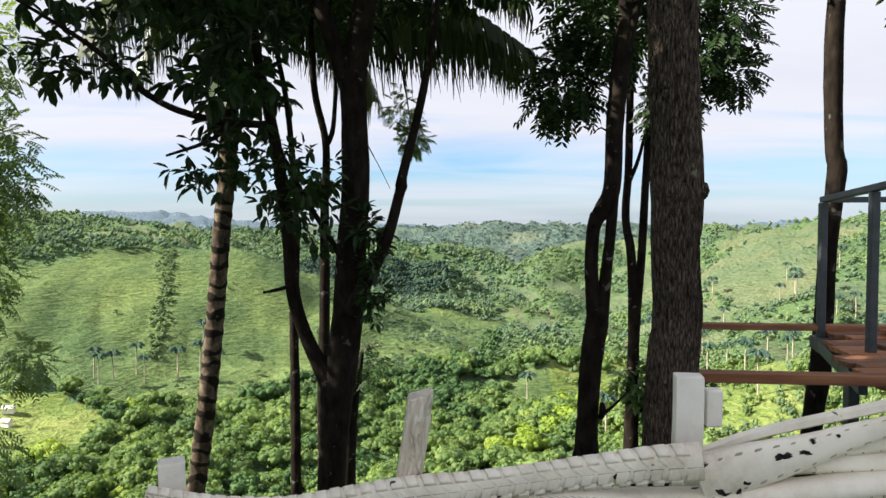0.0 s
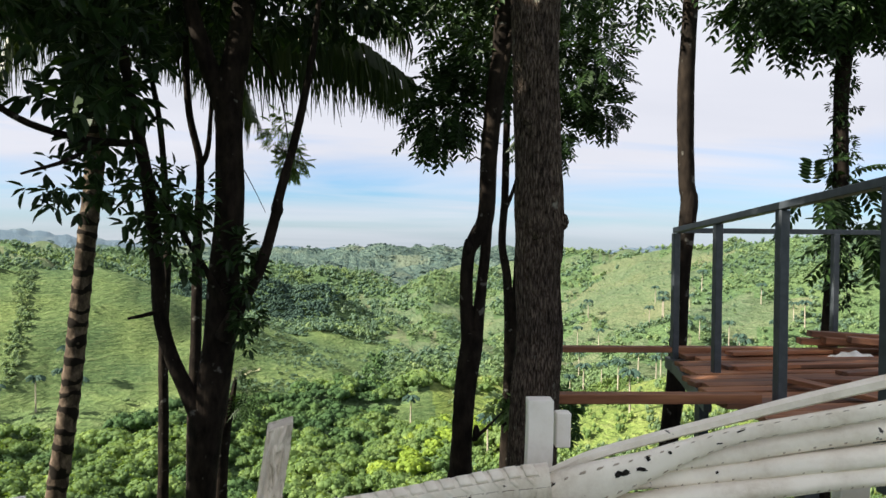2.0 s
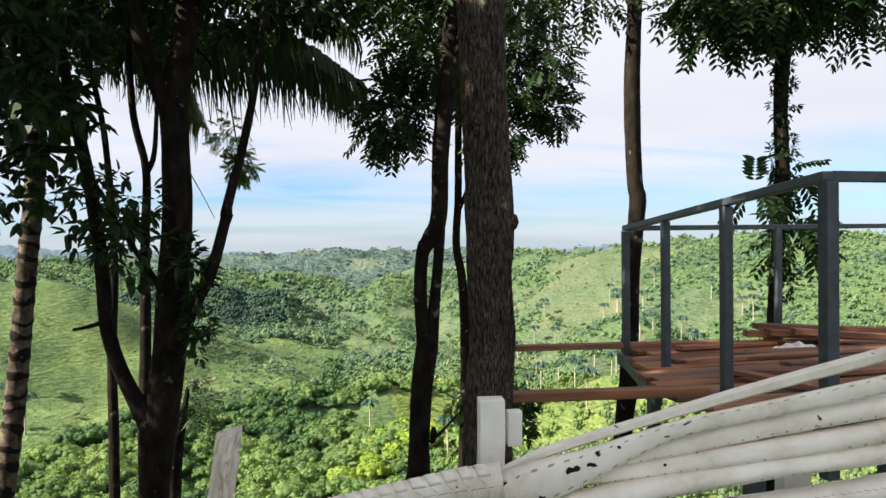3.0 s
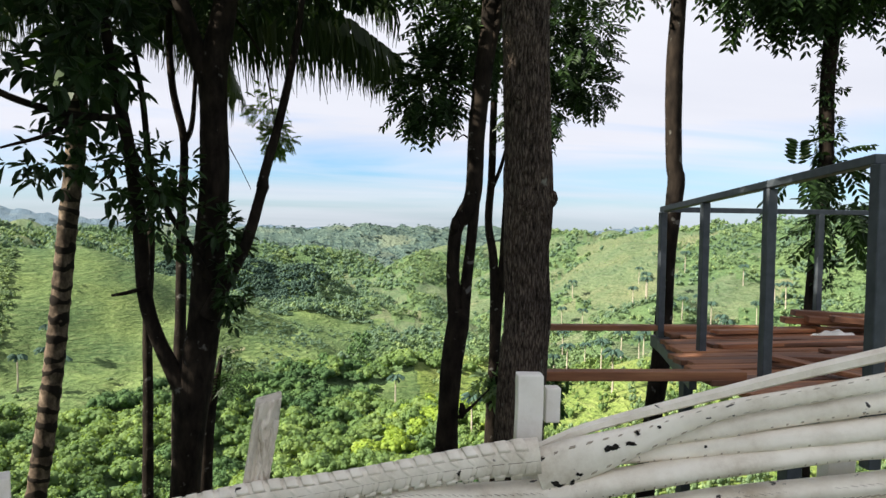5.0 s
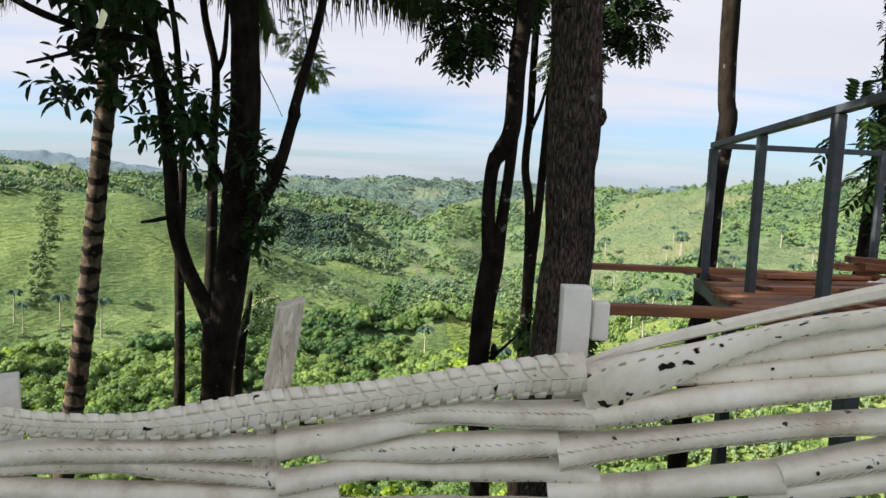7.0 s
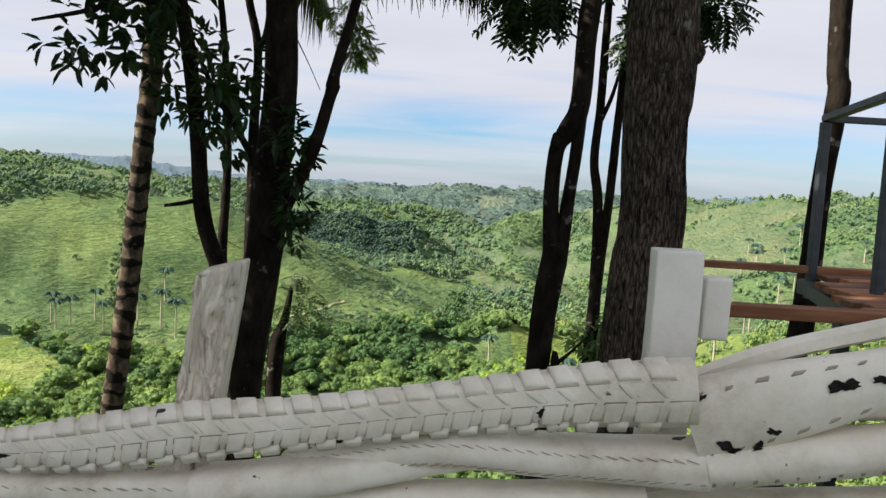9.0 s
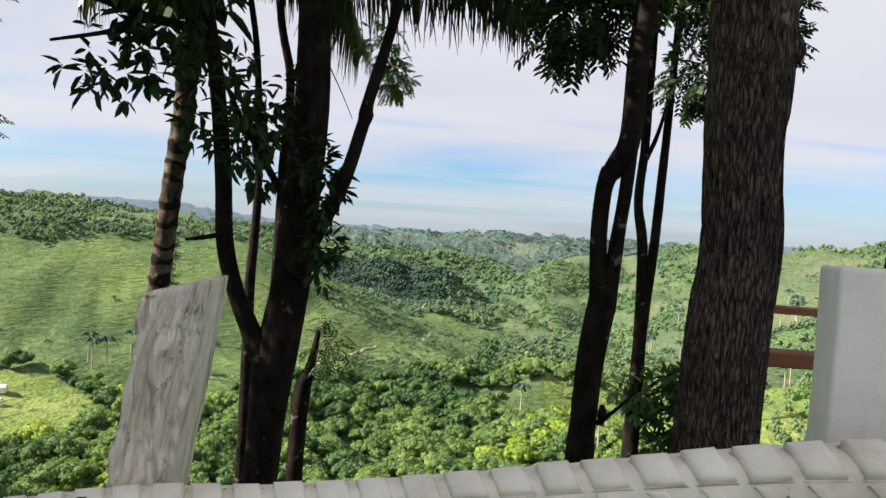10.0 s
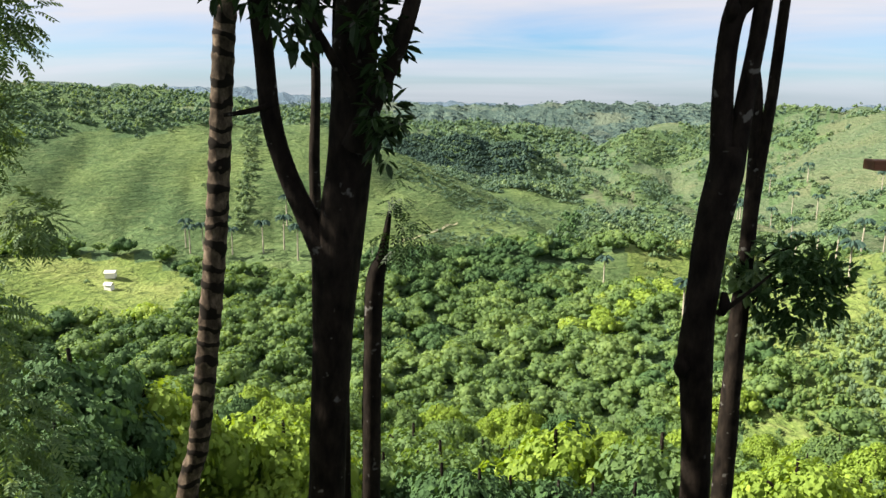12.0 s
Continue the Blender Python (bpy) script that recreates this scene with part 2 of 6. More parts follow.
def wooded_material(name, low, mid, high, open_land):
    """Far woods seen as a canopy: crown-sized humps of varied green, with a few paler clearings."""
    m, n, l, p = material(name)
    wide = noise_node(n, l, 0.007, 4.0, 0.6)
    clump = noise_node(n, l, 0.09, 5.0, 0.62)
    col = ramp_node(n, l, clump.outputs["Fac"], ((0.36, low), (0.50, mid), (0.64, high)))
    f = ramp_node(n, l, wide.outputs["Fac"], ((0.55, (0, 0, 0)), (0.66, (0.75, 0.75, 0.75))))
    x = mix_node(n, l, col.outputs[0], open_land, f.outputs[0])
    l.new(x, p.inputs["Base Color"])
    p.inputs["Roughness"].default_value = 0.95
    p.inputs["Specular IOR Level"].default_value = 0.1
    b = bump_node(n, l, clump.outputs["Fac"], 1.0, 22.0)
    l.new(b.outputs[0], p.inputs["Normal"])
    return m


def soil_material():
    m, n, l, p = material("leaf_litter_ground")
    a = noise_node(n, l, 1.3, 7.0, 0.65)
    col = ramp_node(n, l, a.outputs["Fac"], ((0.3, (0.025, 0.045, 0.016)), (0.55, (0.04, 0.07, 0.022)), (0.75, (0.07, 0.105, 0.03))))
    l.new(col.outputs[0], p.inputs["Base Color"])
    p.inputs["Roughness"].default_value = 0.95
    b = bump_node(n, l, a.outputs["Fac"], 0.8, 0.3)
    l.new(b.outputs[0], p.inputs["Normal"])
    return m


PAINT = paint_material("worn_white_paint", (0.87, 0.81, 0.70), (0.50, 0.42, 0.31))
PAINT_POST = paint_material("smooth_white_post_paint", (0.80, 0.77, 0.71), (0.62, 0.58, 0.50), 12.0, 0.70)
PAINT_WOOD = paint_material("white_painted_timber", (0.84, 0.76, 0.64), (0.62, 0.53, 0.41), 9.0, 0.74, True)
# groove colour: grime together with the shade inside the groove
GROOVE = paint_material("grime_and_shade_groove_paint", (0.42, 0.35, 0.27), (0.16, 0.13, 0.10))
PLANK = plank_material()
STEEL = steel_material()
BARK_ROUGH = bark_material("furrowed_grey_bark", (0.024, 0.019, 0.016), (0.165, 0.132, 0.110), 80.0, 0.012, (1, 1, 0.22), spots=(0.19, 0.19, 0.155), plates=78.0)
BARK_DARK = bark_material("smooth_dark_bark", (0.008, 0.0065, 0.0055), (0.026, 0.020, 0.016), 14.0, 0.012, (1, 1, 0.4), spots=(0.10, 0.095, 0.085))
BARK_PALM = palm_material()
BARK_PALE = bark_material("pale_far_trunk", (0.25, 0.22, 0.17), (0.5, 0.46, 0.38), 3.0, 0.02)
LEAF_NEAR = leaf_material("dark_glossy_leaves", (0.009, 0.020, 0.008), (0.015, 0.034, 0.010), (0.030, 0.062, 0.016), 0.6, 0.12, 0.5)
LEAF_PINNATE = leaf_material("feathered_leaves", (0.011, 0.025, 0.008), (0.019, 0.043, 0.011), (0.036, 0.076, 0.018), 0.6, 0.16, 0.5)
LEAF_FROND = leaf_material("palm_frond_leaves", (0.016, 0.028, 0.010), (0.028, 0.048, 0.014), (0.055, 0.075, 0.022), 0.5, 0.12, 0.4)
LEAF_WOODS = leaf_material("valley_woods_leaves", (0.085, 0.15, 0.055), (0.135, 0.215, 0.074), (0.20, 0.285, 0.10), 0.045, 0.36, 0.7, 1.4)
LEAF_LIME = leaf_material("bright_young_leaves", (0.155, 0.24, 0.038), (0.22, 0.315, 0.050), (0.30, 0.385, 0.078), 0.06, 0.34, 0.65, 1.4)
# deep green woods; on some slope trees the dark stands in for shade
LEAF_DEEP = leaf_material("dark_leaves_also_for_shade", (0.035, 0.08, 0.03), (0.055, 0.11, 0.038), (0.085, 0.15, 0.048), 0.03, 0.12, 0.8, 1.4)
# lighter and bluer greens, with some valley haze mixed into the colour
LEAF_HILL_HAZE = leaf_material("haze_tinted_hillside_leaves", (0.092, 0.155, 0.115), (0.124, 0.198, 0.138), (0.17, 0.242, 0.158), 0.03, 0.34, 0.8, 0.9)
LEAF_PALE = leaf_material("pale_hillside_leaves", (0.12, 0.185, 0.10), (0.155, 0.23, 0.115), (0.205, 0.28, 0.14), 0.04, 0.32, 0.7, 1.2)
# bluish because distance haze is painted into these leaf colours
LEAF_FAR_HAZE = leaf_material("haze_tinted_far_leaves", (0.055, 0.092, 0.095), (0.070, 0.114, 0.112), (0.095, 0.14, 0.128), 0.012, 0.12, 0.8)
GRASS = grass_material("grazed_hill_grass", (0.066, 0.112, 0.050), (0.104, 0.156, 0.064), (0.15, 0.205, 0.078), (0.185, 0.215, 0.098))
# far meadows: a little haze blue is painted into the grass
GRASS_FAR_HAZE = grass_material("haze_tinted_far_meadow_grass", (0.085, 0.13, 0.078), (0.115, 0.155, 0.088), (0.15, 0.17, 0.10), (0.17, 0.17, 0.115))
GRASS_TRACK = grass_material("worn_track_earth", (0.30, 0.30, 0.19), (0.36, 0.35, 0.23), (0.42, 0.40, 0.28), (0.45, 0.42, 0.31))
SOIL = soil_material()
UNDERGROWTH = grass_material("wood_floor_undergrowth", (0.07, 0.12, 0.06), (0.09, 0.15, 0.07), (0.12, 0.18, 0.08), (0.12, 0.16, 0.08))
LUSH = grass_material("lush_valley_meadow", (0.12, 0.175, 0.05), (0.15, 0.205, 0.06), (0.195, 0.235, 0.078), (0.215, 0.23, 0.095))
# far mountains and canopy: aerial haze put into the blue base colours
HAZE_RIDGE = wooded_material("haze_tinted_far_mountain", (0.09, 0.135, 0.18), (0.11, 0.16, 0.205), (0.13, 0.18, 0.22), (0.15, 0.19, 0.20))
CANOPY_HAZE = wooded_material("haze_tinted_far_canopy", (0.05, 0.085, 0.08), (0.085, 0.13, 0.11), (0.135, 0.185, 0.14), (0.16, 0.19, 0.13))
# dark palm leaves; on the rounded hill this colour stands in for shade
LEAF_SHADY = leaf_material("shaded_hill_and_palm_leaves", (0.030, 0.062, 0.052), (0.043, 0.082, 0.066), (0.060, 0.105, 0.078), 0.03, 0.15, 0.85, 1.0)
RUBBER = bark_material("bare_black_rubber", (0.012, 0.011, 0.010), (0.035, 0.032, 0.03), 60.0, 0.002, (1, 1, 1))

sky_nodes()

# ---- geometry helpers ----


def raw(name, verts, faces, mat, parent=None, smooth=False, label=""):
    me = bpy.data.meshes.new(name)
    verts = np.asarray(verts, dtype=np.float32)
    if isinstance(faces, np.ndarray):
        k = faces.shape[1]
        me.vertices.add(len(verts))
        me.vertices.foreach_set("co", verts.ravel())
        me.loops.add(faces.size)
        me.loops.foreach_set("vertex_index", faces.astype(np.int32).ravel())
        me.polygons.add(len(faces))
        me.polygons.foreach_set("loop_start", np.arange(0, faces.size, k, dtype=np.int32))
        me.update(calc_edges=True)
    else:
        me.from_pydata(verts.tolist(), [], faces)
    me.polygons.foreach_set("use_smooth", np.full(len(me.polygons), smooth, dtype=bool))
    for one in mat if isinstance(mat, (list, tuple)) else [mat]:
        me.materials.append(one)
    ob = new(name, me)
    if parent:
        ob.parent = parent
    if label:
        tagged(ob, label)
    return ob


def part(name, bm, mat, parent=None, label="", smooth=False):
    me = bpy.data.meshes.new(name)
    bm.normal_update()
    bm.to_mesh(me)
    bm.free()
    me.materials.append(mat)
    if smooth:
        me.polygons.foreach_set("use_smooth", np.ones(len(me.polygons), dtype=bool))
    ob = new(name, me)
    if parent:
        ob.parent = parent
    if label:
        tagged(ob, label)
    return ob


def thing(name, label, category, at=(0, 0, 0), group="", kind=""):
    ob = new(name)
    ob.location = at
    ob.empty_display_size = 0.1
    return tagged(ob, label, category, group, kind)


def join(pieces):
    """Several (verts, faces) arrays with the same face size as one."""
    vs, fs, at = [], [], 0
    for v, f in pieces:
        vs.append(np.asarray(v, float))
        fs.append(np.asarray(f) + at)
        at += len(v)
    return np.concatenate(vs), np.concatenate(fs)


def lattice(ix, iy, iz):
    h = (ix.astype(np.int64) * 374761393 + iy.astype(np.int64) * 668265263 + iz.astype(np.int64) * 2147483647) & 0xFFFFFFFF
    h = ((h ^ (h >> 13)) * 1274126177) & 0xFFFFFFFF
    h = h ^ (h >> 16)
    return (h & 0xFFFF) / 65535.0


def vnoise(x, y, z=0.0):
    """Smooth value noise, 0 to 1."""
    x, y, z = np.broadcast_arrays(np.asarray(x, float), np.asarray(y, float), np.asarray(z, float))
    fx, fy, fz = np.floor(x), np.floor(y), np.floor(z)
    ux, uy, uz = x - fx, y - fy, z - fz
    ux, uy, uz = (u * u * (3 - 2 * u) for u in (ux, uy, uz))
    total = 0.0
    for a in (0, 1):
        for b in (0, 1):
            for c in (0, 1):
                w = (ux if a else 1 - ux) * (uy if b else 1 - uy) * (uz if c else 1 - uz)
                total = total + w * lattice(fx + a, fy + b, fz + c)
    return total


def fbm(x, y, z=0.0, octaves=4):
    total, amp = 0.0, 0.5
    for k in range(octaves):
        total = total + amp * vnoise(np.asarray(x) * 2**k + 17.3 * k, np.asarray(y) * 2**k - 9.1 * k, np.asarray(z) * 2**k)
        amp *= 0.5
    return total / (1 - 0.5**octaves)


def smooth_path(points, step):
    """Catmull-Rom through rows of numbers, sampled about every step metres of the first three."""
    p = np.asarray(points, float)
    p = np.vstack([2 * p[0] - p[1], p, 2 * p[-1] - p[-2]])
    out = []
    for k in range(1, len(p) - 2):
        a, b, c, d = p[k - 1 : k + 3]
        m = max(2, int(np.linalg.norm((c - b)[:3]) / step))
        t = np.linspace(0, 1, m, endpoint=False)[:, None]
        out.append(0.5 * (2 * b + (c - a) * t + (2 * a - 5 * b + 4 * c - d) * t**2 + (3 * b - a - 3 * c + d) * t**3))
    out.append(p[-2][None])
    return np.vstack(out)


def limb(points, sides=12, step=0.06, rough=0.06, freq=9.0, seed=0.0, furrow=0.0, rings=0.0):
    """A tapered, slightly uneven trunk or branch through rows of x, y, z, radius."""
    p = smooth_path(points, step)
    c, r = p[:, :3], p[:, 3]
    tan = np.gradient(c, axis=0)
    tan /= np.linalg.norm(tan, axis=1)[:, None] + 1e-9
    ref = np.array([0.0, -1.0, 0.05])
    u = np.cross(tan, ref)
    u /= np.linalg.norm(u, axis=1)[:, None] + 1e-9
    v = np.cross(u, tan)
    ang = np.linspace(0, 2 * np.pi, sides, endpoint=False)
    ca, sa = np.cos(ang), np.sin(ang)
    along = np.r_[0, np.cumsum(np.linalg.norm(np.diff(c, axis=0), axis=1))]
    A, S = np.meshgrid(ang, along)
    bump = 1 + rough * 2 * (fbm(np.cos(A) * 1.6 + seed, np.sin(A) * 1.6, S * freq * 0.35, 3) - 0.5)
    if furrow:
        plate = fbm(np.cos(A) * 7.0 + seed, np.sin(A) * 7.0, S * 3.2, 3)
        bump = bump + furrow * (np.clip((plate - 0.36) * 5, 0, 1) - 0.6)
    if rings:
        ph = (S + 0.02 * np.cos(A)) / rings
        bump = bump + 0.09 * np.exp(-(((ph - np.round(ph)) * 5.5) ** 2))
    rad = r[:, None] * bump
    verts = c[:, None, :] + rad[:, :, None] * (ca[None, :, None] * u[:, None, :] + sa[None, :, None] * v[:, None, :])
    m = len(c)
    i, j = np.meshgrid(np.arange(m - 1), np.arange(sides), indexing="ij")
    j2 = (j + 1) % sides
    faces = np.stack([i * sides + j, i * sides + j2, (i + 1) * sides + j2, (i + 1) * sides + j], -1).reshape(-1, 4)
    return verts.reshape(-1, 3), faces


def leaves(o, d, up, length, width, fold=0.18, droop=0.12):
    """Pointed leaves: base, two pairs of side points and tip, folded at the midrib, two faces each."""
    o, d, up = (np.asarray(a, float) for a in (o, d, up))
    d = d / (np.linalg.norm(d, axis=1)[:, None] + 1e-9)
    s = np.cross(d, up)
    s /= np.linalg.norm(s, axis=1)[:, None] + 1e-9
    n = np.cross(s, d)
    L, Wd = np.asarray(length)[:, None], np.asarray(width)[:, None]
    f = fold * Wd
    pts = [
        o,
        o + d * L * 0.30 + s * Wd * 0.46 + n * f,
        o + d * L * 0.70 + s * Wd * 0.40 + n * (f - droop * L * 0.5),
        o + d * L - n * droop * L,
        o + d * L * 0.70 - s * Wd * 0.40 + n * (f - droop * L * 0.5),
        o + d * L * 0.30 - s * Wd * 0.46 + n * f,
    ]
    v = np.stack(pts, 1).reshape(-1, 3)
    k = np.arange(len(o))[:, None] * 6
    f4 = np.concatenate([k + np.array([[0, 3, 2, 1]]), k + np.array([[0, 5, 4, 3]])])
    return v, f4


rng = np.random.default_rng(7)


def unit(n):
    v = rng.normal(size=(n, 3))
    return v / np.linalg.norm(v, axis=1)[:, None]


def rosettes(center, radii, count, leaf, per=6, hollow=0.35, spread=0.8):
    """Tufts of broad leaves filling an uneven ellipsoid."""
    q = unit(count) * (hollow + (1 - hollow) * rng.random(count)[:, None] ** 0.6)
    lump = 0.7 + 0.6 * fbm(q[:, 0] * 2.2 + center[0], q[:, 1] * 2.2, q[:, 2] * 2.2 + center[2], 2)
    base = np.asarray(center) + q * lump[:, None] * np.asarray(radii)
    o = np.repeat(base, per, 0)
    out = np.repeat(q, per, 0)
    d = out * 0.5 + unit(len(o)) * spread + np.array([0, 0, -0.25])
    o = o + d * 0.02
    size = leaf * (0.7 + 0.6 * rng.random(len(o)))
    return leaves(o, d, np.array([0, 0, 1.0]) + 0.5 * unit(len(o)), size, size * 0.42)


def sprays(center, radii, count, reach, leaf, pairs=6, hollow=0.3, sag=0.35):
    """Feathered leaves: a stalk with leaflets in pairs, hanging outward from an uneven ellipsoid."""
    q = unit(count) * (hollow + (1 - hollow) * rng.random(count)[:, None] ** 0.6)
    lump = 0.7 + 0.6 * fbm(q[:, 0] * 2.2 + center[0], q[:, 1] * 2.2, q[:, 2] * 2.2 + center[2], 2)
    base = np.asarray(center) + q * lump[:, None] * np.asarray(radii)
    d = q * 0.8 + unit(count) * 0.7 + np.array([0, 0, -sag])
    d /= np.linalg.norm(d, axis=1)[:, None]
    side = np.cross(d, np.array([0, 0, 1.0]) + 0.35 * unit(count))
    side /= np.linalg.norm(side, axis=1)[:, None]
    os, ds, ups, ls = [], [], [], []
    for k in range(pairs):
        f = (k + 0.6) / pairs
        at = base + d * reach * f - np.array([0, 0, 1.0]) * reach * 0.25 * f * f
        for sgn in (-1, 1):
            dd = d * 0.55 + side * sgn * 0.85 - np.array([0, 0, 0.25])
            os.append(at)
            ds.append(dd)
            ups.append(np.cross(side, d) + 0.2 * unit(count))
            ls.append(leaf * (1 - 0.35 * abs(f - 0.5)) * (0.8 + 0.4 * rng.random(count)))
    ls = np.concatenate(ls)
    return leaves(np.concatenate(os), np.concatenate(ds), np.concatenate(ups), ls, ls * 0.36)

# ---- the land ----


def ridge_height(x, y, crest, slope, soft):
    """Height of a hill that falls off from a crest line of x, y, z points."""
    best = np.full(np.shape(x), -1e9)
    for (ax, ay, az), (bx, by, bz) in zip(crest, crest[1:]):
        dx, dy = bx - ax, by - ay
        t = np.clip(((x - ax) * dx + (y - ay) * dy) / (dx * dx + dy * dy), 0, 1)
        d = np.hypot(x - ax - t * dx, y - ay - t * dy)
        best = np.maximum(best, az + t * (bz - az) - slope * (np.sqrt(d * d + soft * soft) - soft))
    return best


def bearing(*points):
    """Crest points given as bearing and slope in degrees and distance from the terrace."""
    out = []
    for az, el, d in points:
        out.append((d * math.sin(radians(az)), d * math.cos(radians(az)), 1.2 + d * math.tan(radians(el))))
    return out


HILLS = (
    # the grazed hill across the valley, its long falling nose and its ribs
    (bearing((-62, 1.0, 720), (-42, -0.1, 650), (-33, -0.5, 610), (-28, -0.9, 595), (-24.4, -1.3, 585), (-16.7, -2.0, 562), (-10.4, -4.3, 562), (-7.3, -5.7, 574), (-4.2, -7.3, 588), (-1.1, -8.8, 600), (1.1, -9.5, 606), (3.2, -10.2, 606), (5.5, -11.2, 596)), 0.50, 10),
    (bearing((-23.6, -2.2, 575), (-25.0, -5.6, 510), (-27.2, -9.4, 445)), 0.55, 6),
    (bearing((-16.6, -2.4, 556), (-15.2, -6.6, 492), (-13.6, -11.0, 428), (-12.6, -13.2, 398)), 0.52, 6),
    (bearing((-34, -1.4, 600), (-36, -5.2, 520), (-38, -8.8, 450)), 0.50, 8),
    # the plateau behind it
    (bearing((-60, 2.0, 1500), (-40, 1.0, 1150), (-33, 0.8, 1100), (-30, 0.4, 1060), (-24, 0.0, 1050), (-17, -0.4, 1100), (-10, -0.8, 1150), (-4, -1.4, 1180)), 0.15, 50),
    # the dark rounded hill and the spurs beyond it
    (bearing((-16, -2.7, 860), (-9.8, -3.9, 785), (-7.6, -3.0, 765), (-4.6, -2.9, 755), (-2.1, -3.5, 745), (-0.8, -4.9, 725), (0.5, -7.0, 690), (1.6, -9.0, 650)), 0.50, 24),
    (bearing((-9, -2.1, 1060), (-3, -2.7, 1000), (3.6, -3.6, 960), (7.5, -3.1, 905), (10.2, -2.0, 1000), (13.5, -1.9, 1010)), 0.40, 18),
    (((118, 900, -50), (96, 690, -76), (58, 600, -98)), 0.40, 14),
    (((40, 930, -58), (30, 800, -78), (36, 660, -102)), 0.42, 14),
    (bearing((-11, -1.4, 1370), (0.8, -1.9, 1400), (5.0, -1.5, 1420), (8.0, -1.7, 1450), (16.7, -1.0, 1440)), 0.36, 22),
    (bearing((-14, -0.8, 1720), (-5, -1.2, 1680), (1.0, -0.9, 1640), (4.5, -1.2, 1660), (9.5, -0.75, 1700), (14.5, -0.9, 1740), (20, -0.5, 1760)), 0.34, 22),
    (bearing((-20, -0.5, 2080), (-7, -0.55, 2060), (-2.9, -0.42, 2010), (1.7, -0.25, 1990), (3.8, 0.0, 1965), (6.0, -0.36, 2030), (9.2, -0.4, 2120), (17.6, -0.25, 2250)), 0.34, 25),
    # the long hill on the sunny side and its spurs
    (bearing((70, 2.8, 950), (48, 1.4, 750), (40, 1.0, 760), (33, 0.8, 800), (28.9, 0.4, 840), (24.8, -0.1, 880), (20, -0.6, 960), (17, -0.8, 1050), (13, -1.5, 1150)), 0.40, 26),
    (((480, 600, 4), (270, 520, -54), (150, 425, -98)), 0.42, 14),
    (((380, 800, -8), (240, 690, -60), (150, 610, -100)), 0.42, 14),
    (((420, 250, -8), (230, 300, -48), (90, 330, -84)), 0.34, 22),
    # low wooded rise in the valley, spur on the shady side
    (bearing((-16, -18.0, 315), (-10.4, -17.0, 335), (-6.4, -16.5, 345), (-2.3, -15.7, 362), (0.8, -14.3, 388), (3.4, -13.2, 408), (7.6, -11.4, 440), (10.8, -10.3, 475), (16, -8.8, 530)), 0.36, 10),
    (((-420, 180, -40), (-230, 230, -84)), 0.35, 25),
    # ridges on the horizon
    (((-1200, 2900, 0), (-400, 2950, -46), (-60, 2900, -50), (155, 2900, -46), (330, 2950, -50), (700, 2900, -40), (1500, 2800, -5)), 0.30, 40),
    (((-3500, 3600, 40), (-1500, 3700, 30), (-900, 3700, -20), (900, 3900, -50), (3500, 3500, 30)), 0.12, 80),
)


def land(x, y):
    """The lie of the land: the terrace, the steep slope below it, the valley and the hills."""
    x, y = np.asarray(x, float), np.asarray(y, float)
    r = np.hypot(x, y)
    floor = -110 + np.clip((r - 900) / 1600, 0, 1) * 34
    z = floor + 6 * (fbm(x / 90, y / 90, 0.3) - 0.5)
    gully = 1 - np.abs(2 * vnoise(x / 62 + 5, y / 62, 2.2) - 1)
    relief = 22 * (fbm(x / 130 + 3, y / 130, 0.7, 4) - 0.5) - 9 * gully**2 - 5 * (1 - np.abs(2 * vnoise(x / 27, y / 27, 6.1) - 1)) ** 2
    for crest, slope, soft in HILLS:
        h = ridge_height(x, y, crest, slope, soft) + relief * np.clip(r / 700, 0.25, 1.6) + 5
        z = np.maximum(z, h)
    s = y - 2.75 - 0.12 * np.abs(x) ** 0.9 * (x < 0)
    s = np.where(y < 2.75, np.maximum(0, np.maximum(np.abs(x) - 14, -y - 30)) * 0.6, np.maximum(s, 0))
    own = -88 * (1 - np.exp(-s * 0.9 / 88)) + np.clip(s / 10, 0, 1) * 2.5 * (fbm(x / 14, y / 14) - 0.5)
    blend = np.clip((r - 130) / 160, 0, 1)
    own = own - 60 * blend
    return np.maximum(own, np.where(r < 60, -1e6, z))


FIELDS = (
    (58, 408, 22, 17), (275, 672, 62, 62), (345, 730, 40, 50), (168, 976, 26, 40), (245, 946, 26, 30),
    (41, 835, 7, 95), (72, 1010, 16, 20), (205, 450, 20, 14), (130, 640, 16, 30), (118, 296, 30, 26), (150, 346, 28, 30),
)


